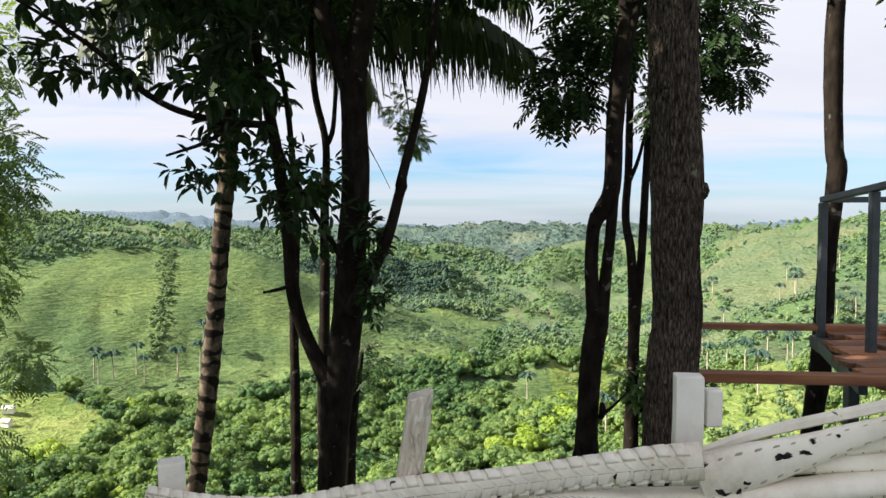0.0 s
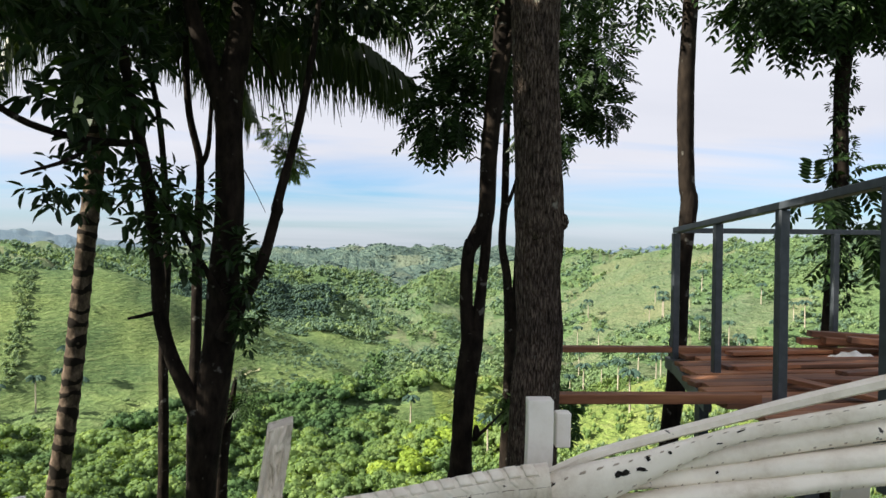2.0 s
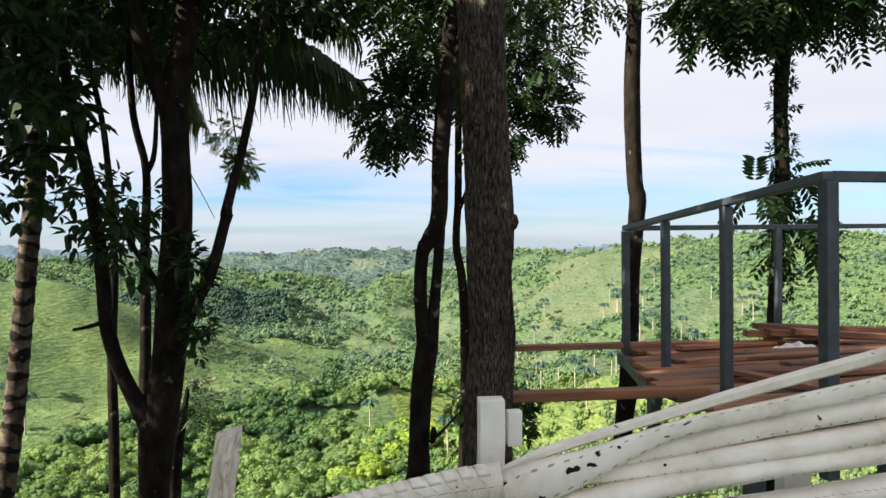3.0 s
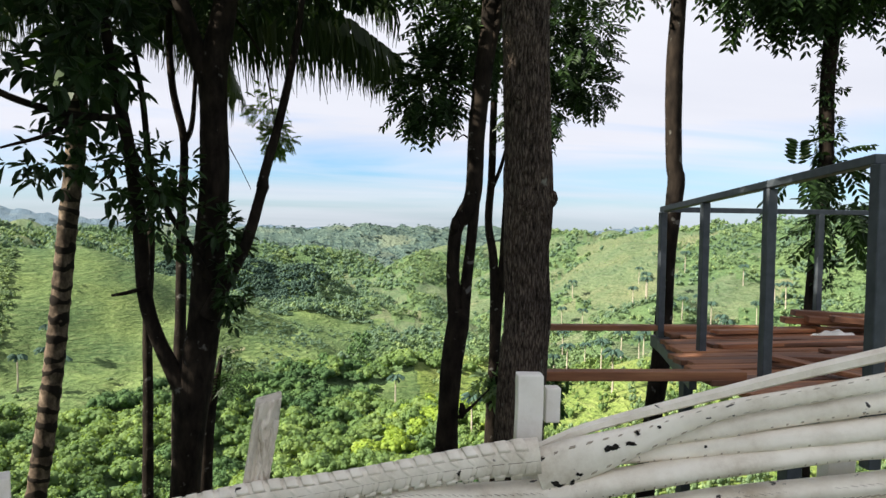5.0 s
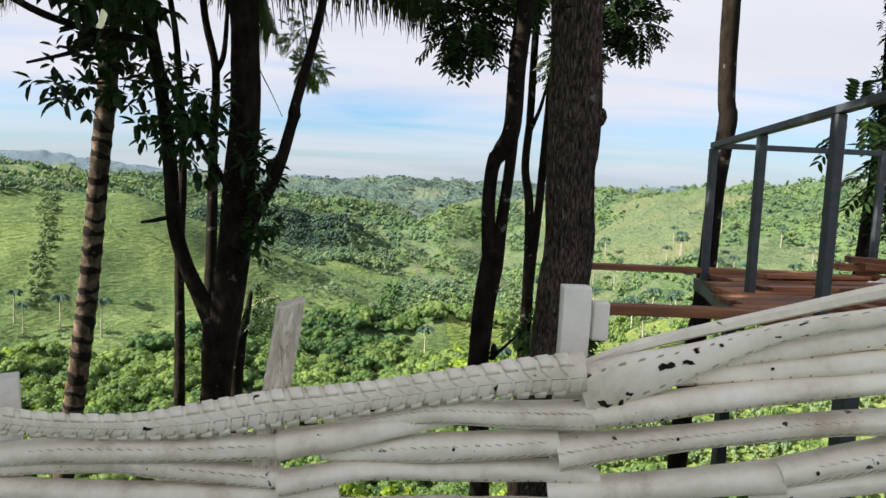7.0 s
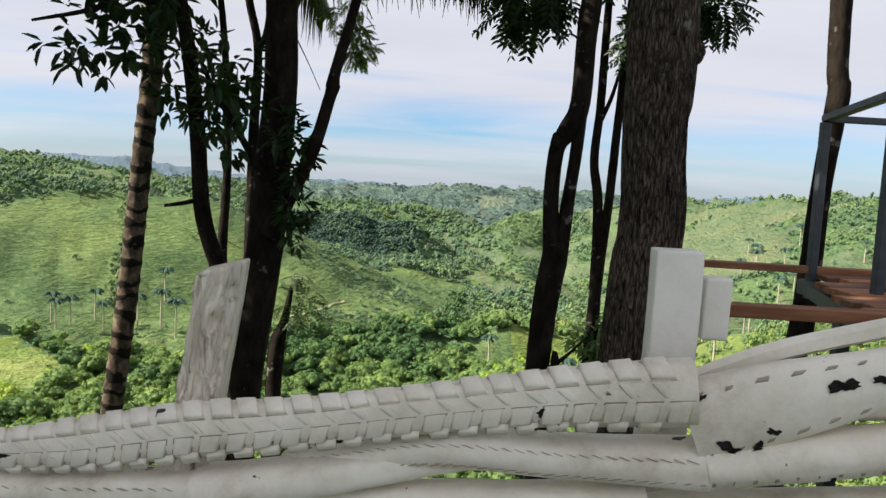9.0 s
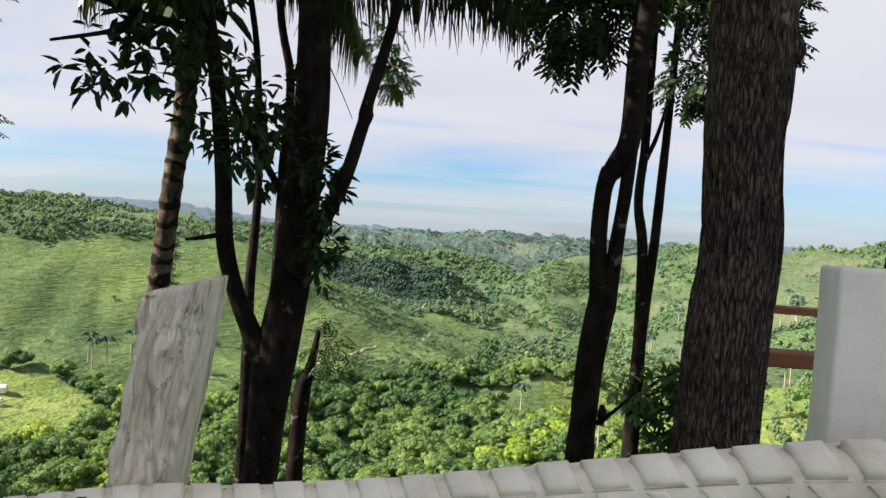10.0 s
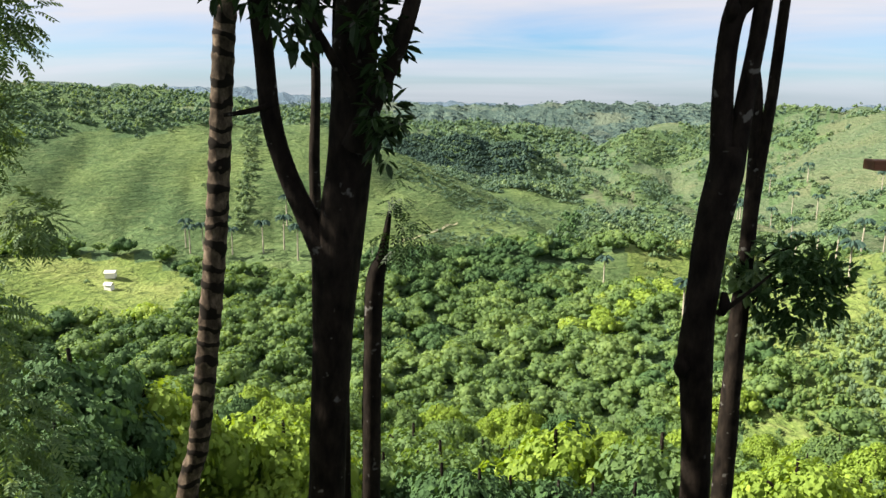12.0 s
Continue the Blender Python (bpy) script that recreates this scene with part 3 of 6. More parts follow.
def meadow(x, y):
    """How far a spot is grazed meadow (over 0) rather than woods."""
    x, y = np.asarray(x, float), np.asarray(y, float)
    z = land(x, y)
    r = np.hypot(x, y)
    n = fbm(x / 70, y / 70, 1.7, 3) - 0.5
    rough = fbm(x / 26, y / 26, 3.3, 3) - 0.5
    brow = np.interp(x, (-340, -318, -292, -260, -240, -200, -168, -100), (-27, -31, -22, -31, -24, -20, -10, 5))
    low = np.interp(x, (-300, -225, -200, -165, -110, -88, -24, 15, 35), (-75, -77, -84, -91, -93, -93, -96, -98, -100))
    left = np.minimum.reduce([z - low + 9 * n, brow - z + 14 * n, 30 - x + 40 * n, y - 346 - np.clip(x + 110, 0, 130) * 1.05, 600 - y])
    clearing = 1 - ((x + 198) / 54) ** 2 - ((y - 304) / 38) ** 2
    # small fields and bare dry slopes among the woods: centre, half sizes
    best = np.full(x.shape, -9.0)
    for cx, cy, hx, hy in FIELDS:
        best = np.maximum(best, 1 - ((x - cx) / hx) ** 2 - ((y - cy) / hy) ** 2 + 3.0 * rough)
    right = np.minimum((fbm(x / 42, y / 42, 4.2, 3) - 0.64) * 100, np.minimum(x - 60, r - 190))
    far = np.where((r > 620) & (x > 165), (fbm(x / 90, y / 90, 8.0, 3) - 0.66) * 100, -1)
    mixed = np.where((r > 560) & (r < 1050) & (x > 25) & (x < 330), (fbm(x / 30, y / 44, 5.1, 3) - 0.57) * 100, -1)
    plate = np.where((x < -110) & (y > 620), (fbm(x / 90, y / 60, 3.0, 3) - 0.55) * 100, -1)
    return np.maximum.reduce([left, clearing * 10, best * 10, right, far, mixed, plate])


def build_ground():
    front = np.radians(np.linspace(-46, 54, 430))
    rest = np.radians(np.linspace(54, 314, 80)[1:-1])
    az = np.concatenate([front, rest])
    rad = np.concatenate([np.linspace(0.6, 12, 26), np.geomspace(12.6, 4800, 225)])
    A, R = np.meshgrid(az, rad)
    X, Y = R * np.sin(A), R * np.cos(A)
    Z = land(X, Y)
    m, k = X.shape
    verts = np.stack([X, Y, Z], -1).reshape(-1, 3)
    i, j = np.meshgrid(np.arange(m - 1), np.arange(k), indexing="ij")
    j2 = (j + 1) % k
    faces = np.stack([i * k + j, (i + 1) * k + j, (i + 1) * k + j2, i * k + j2], -1).reshape(-1, 4)
    hub = len(verts)
    verts = np.vstack([verts, [[0, 0, 0]]])
    ob = raw("ground", verts, faces, [SOIL, GRASS, GRASS_FAR_HAZE, CANOPY_HAZE, UNDERGROWTH, HAZE_RIDGE, LUSH], smooth=True)
    c = verts[faces].mean(1)
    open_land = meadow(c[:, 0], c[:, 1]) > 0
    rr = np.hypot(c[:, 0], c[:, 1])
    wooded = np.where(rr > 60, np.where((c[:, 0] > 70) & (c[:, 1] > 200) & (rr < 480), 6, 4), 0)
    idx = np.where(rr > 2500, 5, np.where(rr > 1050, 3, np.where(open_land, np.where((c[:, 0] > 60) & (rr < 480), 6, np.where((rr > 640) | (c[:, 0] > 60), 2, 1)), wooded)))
    glade = ((c[:, 0] + 198) / 54) ** 2 + ((c[:, 1] - 304) / 38) ** 2 < 1.05
    glade |= ((c[:, 0] - 130) / 50) ** 2 + ((c[:, 1] - 318) / 50) ** 2 < 1
    idx = np.where(open_land & glade, 6, idx)
    ob.data.polygons.foreach_set("material_index", idx.astype(np.int32))
    bm = bmesh.new()
    bm.from_mesh(ob.data)
    bm.verts.ensure_lookup_table()
    for a in range(k):
        f = bm.faces.new((bm.verts[hub], bm.verts[a], bm.verts[(a + 1) % k]))
        f.smooth = True
    bm.to_mesh(ob.data)
    bm.free()
    tagged(ob, "steep hillside and valley with grazed green slopes and wooded hills", "ground", kind="structure")


build_ground()

# ---- woods ----


def ico(level):
    bm = bmesh.new()
    bmesh.ops.create_icosphere(bm, subdivisions=level, radius=1.0)
    v = np.array([p.co[:] for p in bm.verts])
    f = np.array([[p.index for p in q.verts] for q in bm.faces])
    bm.free()
    return v, f


def crown_shape(seed, lobes, tufts, size, level=1, flat=0.8, core=0.95, lobe=(0.30, 0.22), reach=0.62, loose=0.42, dome=0.0):
    """A crown about 1 m in radius over its base: uneven lobes dressed with leafy tufts. Triangles only."""
    g = np.random.default_rng(seed)
    iv, jf = ico(level)
    vs, fs, at = [], [], 0
    pos = []
    for k in range(lobes):
        a = g.random() * 2 * np.pi
        rr = reach * np.sqrt((k + 0.5 * g.random()) / lobes) if k else 0.0
        a = 2.4 * k + g.random()
        c = np.array([rr * np.cos(a), rr * np.sin(a), 0.35 + 0.75 * (1 - rr) * flat * (0.5 + 0.7 * g.random())])
        rad = lobe[0] + lobe[1] * g.random()
        if dome and not k:
            c, rad = np.array([0.0, 0.0, 0.48]), dome
        s = rad * np.array([1, 1, 0.85]) * (0.9 + 0.25 * g.random(len(iv)))[:, None]
        vs.append(iv * s * core + c)
        fs.append(jf + at)
        at += len(iv)
        pos.append((c, rad))
    share = np.array([rad for _, rad in pos]) ** 2
    counts = np.maximum(3, tufts * share / share.sum()).astype(int)
    for (c, rad), per in zip(pos, counts):
        d = g.normal(size=(per, 3)) + np.array([0, 0, 0.35])
        d /= np.linalg.norm(d, axis=1)[:, None]
        p = c + d * rad * np.array([1, 1, 0.85]) * (0.86 + 0.28 * g.random((per, 1)))
        nrm = 0.7 * d + 0.5 * (p - np.array([0, 0, 0.2])) + loose * g.normal(size=(per, 3))
        nrm /= np.linalg.norm(nrm, axis=1)[:, None]
        t = np.cross(nrm, g.normal(size=(per, 3)))
        t /= np.linalg.norm(t, axis=1)[:, None]
        b = np.cross(nrm, t)
        sz = size * (0.6 + 0.8 * g.random((per, 1)))
        q = np.stack([p + t * sz, p + b * sz * 0.7 + nrm * sz * 0.25, p - t * sz * 0.9, p - b * sz * 0.7 + nrm * sz * 0.2], 1)
        vs.append(q.reshape(-1, 3))
        k4 = np.arange(per)[:, None] * 4 + at
        fs.append(np.concatenate([k4 + [[0, 1, 2]], k4 + [[0, 2, 3]]]))
        at += per * 4
    return np.concatenate(vs), np.concatenate(fs)


def scatter(count, r0, r1, a0=-39, a1=48):
    a = np.radians(a0 + (a1 - a0) * rng.random(count))
    r = np.sqrt(r0 * r0 + (r1 * r1 - r0 * r0) * rng.random(count))
    return r * np.sin(a), r * np.cos(a)


def spaced(x, y, gap):
    """Thins points to one a cell, cells growing with gap."""
    key = np.floor(x / gap).astype(int) * 100003 + np.floor(y / gap).astype(int)
    _, first = np.unique(key, return_index=True)
    return x[first], y[first]


def facing(x, y):
    """True where the ground rises away from the terrace or lies nearly level."""
    k = 1 + 14 / np.hypot(x, y)
    return land(x * k, y * k) - land(x, y) > -2.5


def woods(name, shapes, x, y, rad, tall, mat, label, squash=1.05):
    """Many tree crowns on the land as one leafy mass."""
    z = land(x, y)
    order = rng.integers(0, len(shapes), len(x))
    turn = rng.random(len(x)) * 2 * np.pi
    vs, fs, at = [], [], 0
    for k, (v, f) in enumerate(shapes):
        pick = np.where(order == k)[0]
        if not len(pick):
            continue
        c, s = np.cos(turn[pick])[:, None], np.sin(turn[pick])[:, None]
        R, T = rad[pick][:, None], tall[pick][:, None]
        px = (v[None, :, 0] * c - v[None, :, 1] * s) * R + x[pick][:, None]
        py = (v[None, :, 0] * s + v[None, :, 1] * c) * R + y[pick][:, None]
        pz = v[None, :, 2] * R * squash + z[pick][:, None] + T - R * 1.2 * squash
        vs.append(np.stack([px, py, pz], -1).reshape(-1, 3))
        fs.append((f[None] + (np.arange(len(pick)) * len(v))[:, None, None] + at).reshape(-1, 3))
        at += len(pick) * len(v)
    ob = raw(name, np.concatenate(vs), np.concatenate(fs), mat, smooth=True)
    return tagged(ob, label, "woods", kind="stuff")


SHAPE_MID = [crown_shape(20 + k, 12, 340, 0.072, core=0.86, lobe=(0.18, 0.18), reach=0.82, loose=0.36, dome=0.60) for k in range(7)]
SHAPE_FAR = [crown_shape(40 + k, 6, 48, 0.15, core=0.9, lobe=(0.26, 0.2)) for k in range(6)]
SHAPE_TINY = [crown_shape(70 + k, 4, 22, 0.15, core=0.8, lobe=(0.20, 0.22), reach=0.7) for k in range(9)]
SHAPE_SMALL = [crown_shape(90 + k, 4, 34, 0.13, core=0.8, lobe=(0.18, 0.2), reach=0.6) for k in range(8)]
SHAPE_DOT = [crown_shape(60 + k, 2, 10, 0.26, lobe=(0.26, 0.2)) for k in range(6)]


def build_woods():
    # the near valley, one crown close to the next
    x, y = spaced(*scatter(40000, 150, 470), 7.7)
    x, y = x + rng.normal(0, 1.4, len(x)), y + rng.normal(0, 1.4, len(y))
    sunny = (x > 70 + 30 * rng.random(len(x))) & (y > 200)
    sx, sy = spaced(*scatter(44000, 220, 470, 8, 48), 3.9)
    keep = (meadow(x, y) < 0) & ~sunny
    x, y = x[keep], y[keep]
    keep = ((meadow(sx, sy) < 0) | (rng.random(len(sx)) < 0.12)) & (sx > 60) & facing(sx, sy)
    sx, sy = sx[keep], sy[keep]
    srad = 1.7 + 2.2 * rng.random(len(sx)) ** 1.8
    pale = fbm(sx / 30, sy / 30, 9.1, 3) > 0.47
    for name, pick, mat, text in (("sunny_slope_trees", ~pale, LEAF_WOODS, "small green trees on the sunny slope"), ("pale_slope_trees", pale, LEAF_PALE, "pale green bushes and small trees on the sunny slope")):
        woods(name, SHAPE_SMALL, sx[pick], sy[pick], srad[pick], srad[pick] * 1.3 + 1.4 * rng.random(pick.sum()), mat, text, 1.7)
    r = np.hypot(x, y)
    rad = (6.4 - np.clip((r - 200) / 270, 0, 1) * 0.9) * (0.62 + 0.8 * rng.random(len(x)) ** 1.3)
    tall = rad * 1.05 + 3.4 * rng.random(len(x))
    pick = fbm(x / 45, y / 45, 5.5, 3) + 0.25 * (rng.random(len(x)) - 0.5)
    lime = pick > 0.70
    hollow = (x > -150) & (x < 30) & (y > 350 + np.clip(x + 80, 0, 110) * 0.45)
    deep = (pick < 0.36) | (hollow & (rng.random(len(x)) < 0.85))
    lime = lime & ~deep
    rest = ~lime & ~deep
    woods("valley_woods", SHAPE_MID, x[rest], y[rest], rad[rest], tall[rest], LEAF_WOODS, "dense green broadleaf woods filling the valley floor")
    woods("light_green_woods", SHAPE_MID, x[lime], y[lime], rad[lime], tall[lime], LEAF_LIME, "bright yellow-green young trees among the valley woods")
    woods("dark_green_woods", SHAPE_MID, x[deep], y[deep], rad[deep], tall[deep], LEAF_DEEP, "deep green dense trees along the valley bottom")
    # the hillsides beyond
    x, y = spaced(*scatter(160000, 470, 780), 5.9)
    fx, fy = spaced(*scatter(120000, 780, 1050), 6.6)
    x, y = np.concatenate([x, fx]), np.concatenate([y, fy])
    x, y = x + rng.normal(0, 1.8, len(x)), y + rng.normal(0, 1.8, len(y))
    dx, dy = spaced(-68 + 150 * (rng.random(6000) - 0.5), 735 + 160 * (rng.random(6000) - 0.5), 4.6)
    x, y = np.concatenate([x, dx]), np.concatenate([y, dy])
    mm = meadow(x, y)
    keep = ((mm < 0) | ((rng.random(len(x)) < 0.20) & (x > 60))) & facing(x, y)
    x, y = x[keep], y[keep]
    rad = np.where(mm[keep] < 0, np.where(x > 90, 2.9, 3.6) + 0.6 * (np.hypot(x, y) > 780), 1.3) * (0.75 + 0.7 * rng.random(len(x)) ** 1.5)
    tall = rad * 0.95 + 2.2 * rng.random(len(x))
    # the hill lying in shade, painted with darker leaves
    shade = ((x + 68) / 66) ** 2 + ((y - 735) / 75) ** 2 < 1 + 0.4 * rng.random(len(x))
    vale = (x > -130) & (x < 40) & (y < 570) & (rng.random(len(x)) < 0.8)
    light = (fbm(x / 34, y / 34, 2.5, 3) + 0.16 * (rng.random(len(x)) - 0.5) > np.where(x > 90, 0.50, 0.62)) & ~shade & ~vale
    rest = ~shade & ~light & ~vale
    past = np.hypot(x, y) > 780
    a, b = rest & ~past, rest & past
    woods("hillside_woods", SHAPE_TINY, x[a], y[a], rad[a], tall[a], LEAF_HILL_HAZE, "green trees scattered over the far hillsides", 1.25)
    woods("upper_hillside_woods", SHAPE_DOT, x[b], y[b], rad[b], tall[b], LEAF_HILL_HAZE, "green trees covering the upper far hillsides", 1.25)
    woods("light_hillside_woods", SHAPE_TINY, x[light], y[light], rad[light], tall[light], LEAF_PALE, "light green trees on the sunny far slopes", 1.25)
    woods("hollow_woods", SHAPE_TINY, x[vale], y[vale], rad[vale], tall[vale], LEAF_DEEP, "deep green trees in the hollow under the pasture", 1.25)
    woods("shaded_hillside_woods", SHAPE_TINY, x[shade], y[shade], rad[shade], tall[shade], LEAF_SHADY, "thick woods on a rounded hill across the valley, shade put into their dark leaves", 1.25)
    # the ridges farthest off
    x, y = spaced(*scatter(90000, 1050, 2120, -27, 27), 15.0)
    x, y = x + rng.normal(0, 4, len(x)), y + rng.normal(0, 4, len(y))
    keep = (fbm(x / 120, y / 120, 8.8, 3) < 0.56) & facing(x, y)
    x, y = x[keep], y[keep]
    rad = 4.5 + 3.5 * rng.random(len(x))
    woods("distant_ridge_woods", SHAPE_DOT, x, y, rad, rad * 0.45, LEAF_FAR_HAZE, "woods covering the most distant ridges, haze painted into their bluish green", 0.6)
    # bushes on the left pasture and along its hedge
    x, y = scatter(240, 330, 560, -40, 2)
    keep = meadow(x, y) > 0
    hx = np.linspace(-160, -194, 230) + rng.normal(0, 3.0, 230)
    hy = np.linspace(402, 520, 230) + rng.normal(0, 2.2, 230)
    bx, by = scatter(5000, 400, 560, -10, 4)
    fringe = (meadow(bx, by) > 0) & (fbm(bx / 22, by / 22, 7.3, 3) > 0.50)
    bx, by = bx[fringe], by[fringe]
    bx, by = bx[:700], by[:700]
    cx = np.concatenate([np.linspace(-62, 40, 90), np.linspace(-30, 45, 90)]) + rng.normal(0, 4, 180)
    cy = np.interp(cx, (-73, -43, -11, 34, 60), (569, 586, 600, 605, 593)) + rng.normal(2, 5, 180)
    bx, by = np.concatenate([bx, cx]), np.concatenate([by, cy])
    brad = (0.8 + 1.9 * rng.random(len(bx)) ** 2) * np.where(np.arange(len(bx)) < len(bx) - 180, 1.0, 1.6)
    woods("flank_scrub", SHAPE_TINY, bx, by, brad, brad * 1.1, LEAF_HILL_HAZE, "grey-green scrub on the steep flank of the pasture")
    x, y = np.concatenate([x[keep][:18], hx]), np.concatenate([y[keep][:18], hy])
    rad = 1.0 + 1.3 * rng.random(len(x))
    woods("pasture_shrubs", SHAPE_FAR, x, y, rad, rad * 1.3, LEAF_PALE, "round green shrubs and a hedge on the grazed slope")


build_woods()


def cattle_track():
    """A narrow pale track worn into the pasture."""
    x = np.linspace(-72, -42, 40)
    y = np.interp(x, (-72, -64.6, -58.7, -51, -42), (420, 431, 438, 455, 474)) + 1.2 * np.sin(x * 0.9)
    wide = 0.5 + 0.35 * rng.random(40)
    verts, faces = [], []
    for k in range(40):
        for side in (-1, 1):
            px, py = x[k] + side * wide[k] * 0.8, y[k] - side * wide[k] * 0.5
            verts.append((px, py, float(land(px, py)) + 0.45))
        if k:
            faces.append((2 * k - 2, 2 * k - 1, 2 * k + 1, 2 * k))
    ob = raw("trim", np.array(verts), np.array(faces), GRASS_TRACK, smooth=True)
    tagged(ob, "pale narrow cattle track worn across the grazed slope", "track", kind="structure")


cattle_track()


def slope_tree(seed, mat, label):
    """A broadleaf tree on the slope: trunk, limbs and a leafy crown, base at its own origin."""
    t = thing("slope_tree", label, "tree", group="trees on the slope below the fence")
    h = 11.0
    pieces = [limb([(0, 0, -1, 0.22), (0.1, 0, 3, 0.19), (0.2, 0.1, 6.5, 0.14), (0.2, 0.2, 9, 0.07)], 7, 0.5, 0.08, seed=seed)]
    for k in range(5):
        a = k * 1.3 + seed
        pieces.append(limb([(0.1, 0, 3.6 + 0.6 * k, 0.1), (1.3 * np.cos(a), 1.3 * np.sin(a), 5.5 + 0.6 * k, 0.07), (1.7 * np.cos(a), 1.7 * np.sin(a), 6.2 + 0.4 * k, 0.03)], 5, 0.5, 0.05))
    v, f = join(pieces)
    raw("trunk", v, f, BARK_DARK, t, True)
    v, f = crown_shape(seed, 36, 4000, 0.044, 1, core=0.82, lobe=(0.12, 0.17), reach=0.95, loose=0.34, dome=0.52)
    v = v * np.array([3.6, 3.6, 5.4]) + np.array([0.15, 0.1, 3.4])
    raw("crown", v, f, mat, t, True)
    return t


def build_slope_trees():
    kinds = [
        slope_tree(3, LEAF_WOODS, "leafy green tree with a rounded crown on the steep slope"),
        slope_tree(5, LEAF_WOODS, "leafy green tree with a rounded crown on the steep slope"),
        slope_tree(8, LEAF_LIME, "bright lime-green young tree on the steep slope"),
        slope_tree(9, LEAF_DEEP, "dark green dense tree on the steep slope, some added to stand in for shade"),
    ]
    x, y = spaced(*scatter(6000, 30, 160, -44, 50), 9.2)
    n = 0
    # kind 3 here: dark trees added where the near slope lies in shade
    chosen = (
        (2.4, 38, 2, 1.28), (-14.8, 29.5, 2, 1.0), (-10, 31.5, 2, 0.95), (-12.2, 33.5, 2, 1.0), (11.5, 30.5, 2, 0.95), (14, 34, 2, 1.0), (18, 40, 2, 1.05),
        (-17, 28, 3, 1.08), (-20.5, 33, 0, 1.15), (-15, 24, 3, 0.7), (-19, 26, 1, 0.6), (-22, 30, 0, 0.8), (-1, 28, 3, 0.82), (1.7, 28.5, 3, 0.84), (-2.8, 33, 3, 0.95), (0.3, 32, 3, 0.9), (3.6, 30, 3, 0.86), (5.2, 32, 3, 0.9),
        (-6.2, 36, 1, 1.0), (-9.5, 42, 0, 1.15), (7.2, 37, 0, 1.2), (-4.5, 44, 0, 1.2), (8, 46, 1, 1.25), (-7, 50, 0, 1.3), (16, 50, 0, 1.2), (22, 46, 1, 1.1), (26, 54, 2, 1.1), (33, 62, 2, 1.0), (-27, 42, 3, 1.2),
    )
    x = np.concatenate([x, [c[0] for c in chosen]])
    y = np.concatenate([y, [c[1] for c in chosen]])
    for count, (px, py) in enumerate(zip(x, y)):
        r = math.hypot(px, py)
        own = count - (len(x) - len(chosen))
        if own < 0 and (r < 44 and abs(px) < 22 or min(math.hypot(px - c[0], py - c[1]) for c in chosen) < 5):
            continue
        k = chosen[own][2] if own >= 0 else int(rng.choice([0, 0, 1, 2, 2, 2, 3]))
        s = (0.78 + 0.5 * rng.random()) * (0.72 if r < 60 else 1.0)
        if own >= 0:
            s = chosen[own][3]
        m = pose(px, py, float(land(px, py)) - 0.3, 0, 0, rng.random() * 360)
        src = kinds[k]
        if n < 4:
            src = kinds[n]
            src.matrix_basis = m @ Matrix.Diagonal((s, s, s, 1))
        else:
            ob = copy_thing(src, m)
            ob.scale = (s, s, s)
        n += 1


build_slope_trees()


def royal_palm(height):
    t = thing("royal_palm", "tall slender royal palm with a pale trunk on the pasture", "palm tree", group="royal palms on the pasture")
    v, f = limb([(0, 0, -1, 0.42), (0, 0, height * 0.4, 0.36), (0.2, 0, height * 0.85, 0.3), (0.2, 0, height, 0.2)], 7, 1.0, 0.02)
    raw("trunk", v, f, BARK_PALE, t, True)
    strips = []
    for k in range(15):
        a, lift = k * 2.4, 0.9 - 0.11 * (k % 10)
        top = np.array([0.2, 0, height])
        d = np.array([np.cos(a), np.sin(a), 0])
        c = smooth_path([(*top, 0), (*(top + d * 1.9 + [0, 0, 1.6 * lift]), 0), (*(top + d * 4.2 + [0, 0, 1.8 * lift - 1.4]), 0)], 0.35)[:, :3]
        for p, q in zip(c, c[1:]):
            for sgn in (-1, 1):
                side = np.cross(d, [0, 0, 1]) * sgn
                strips.append([p, q, q + side * 0.75 - [0, 0, 0.9], p + side * 0.7 - [0, 0, 0.75]])
    v = np.array(strips).reshape(-1, 3)
    raw("crown", v, np.arange(len(v)).reshape(-1, 4), LEAF_SHADY, t)
    return t


def build_royal_palms():
    one = royal_palm(16.0)
    spots = [(-176, 367), (-171, 361), (-167, 368), (-161, 382), (-154, 375), (-138, 378), (-138, 419), (-129, 386), (-117, 372), (44, 392), (66, 300), (78, 306), (150, 420), (165, 430), (182, 415), (205, 440), (240, 470), (128, 300)]
    g = np.random.default_rng(31)
    spots += [(float(a), float(b)) for a, b in zip(140 + 190 * g.random(30), 370 + 250 * g.random(30)) if b > a + 130]
    for k, (px, py) in enumerate(spots):
        h = 0.86 + 0.35 * rng.random()
        m = pose(px, py, float(land(px, py)), 0, 0, rng.random() * 360)
        ob = one if k == 0 else copy_thing(one, m)
        ob.matrix_basis = m
        ob.scale = (h, h, h)


build_royal_palms()


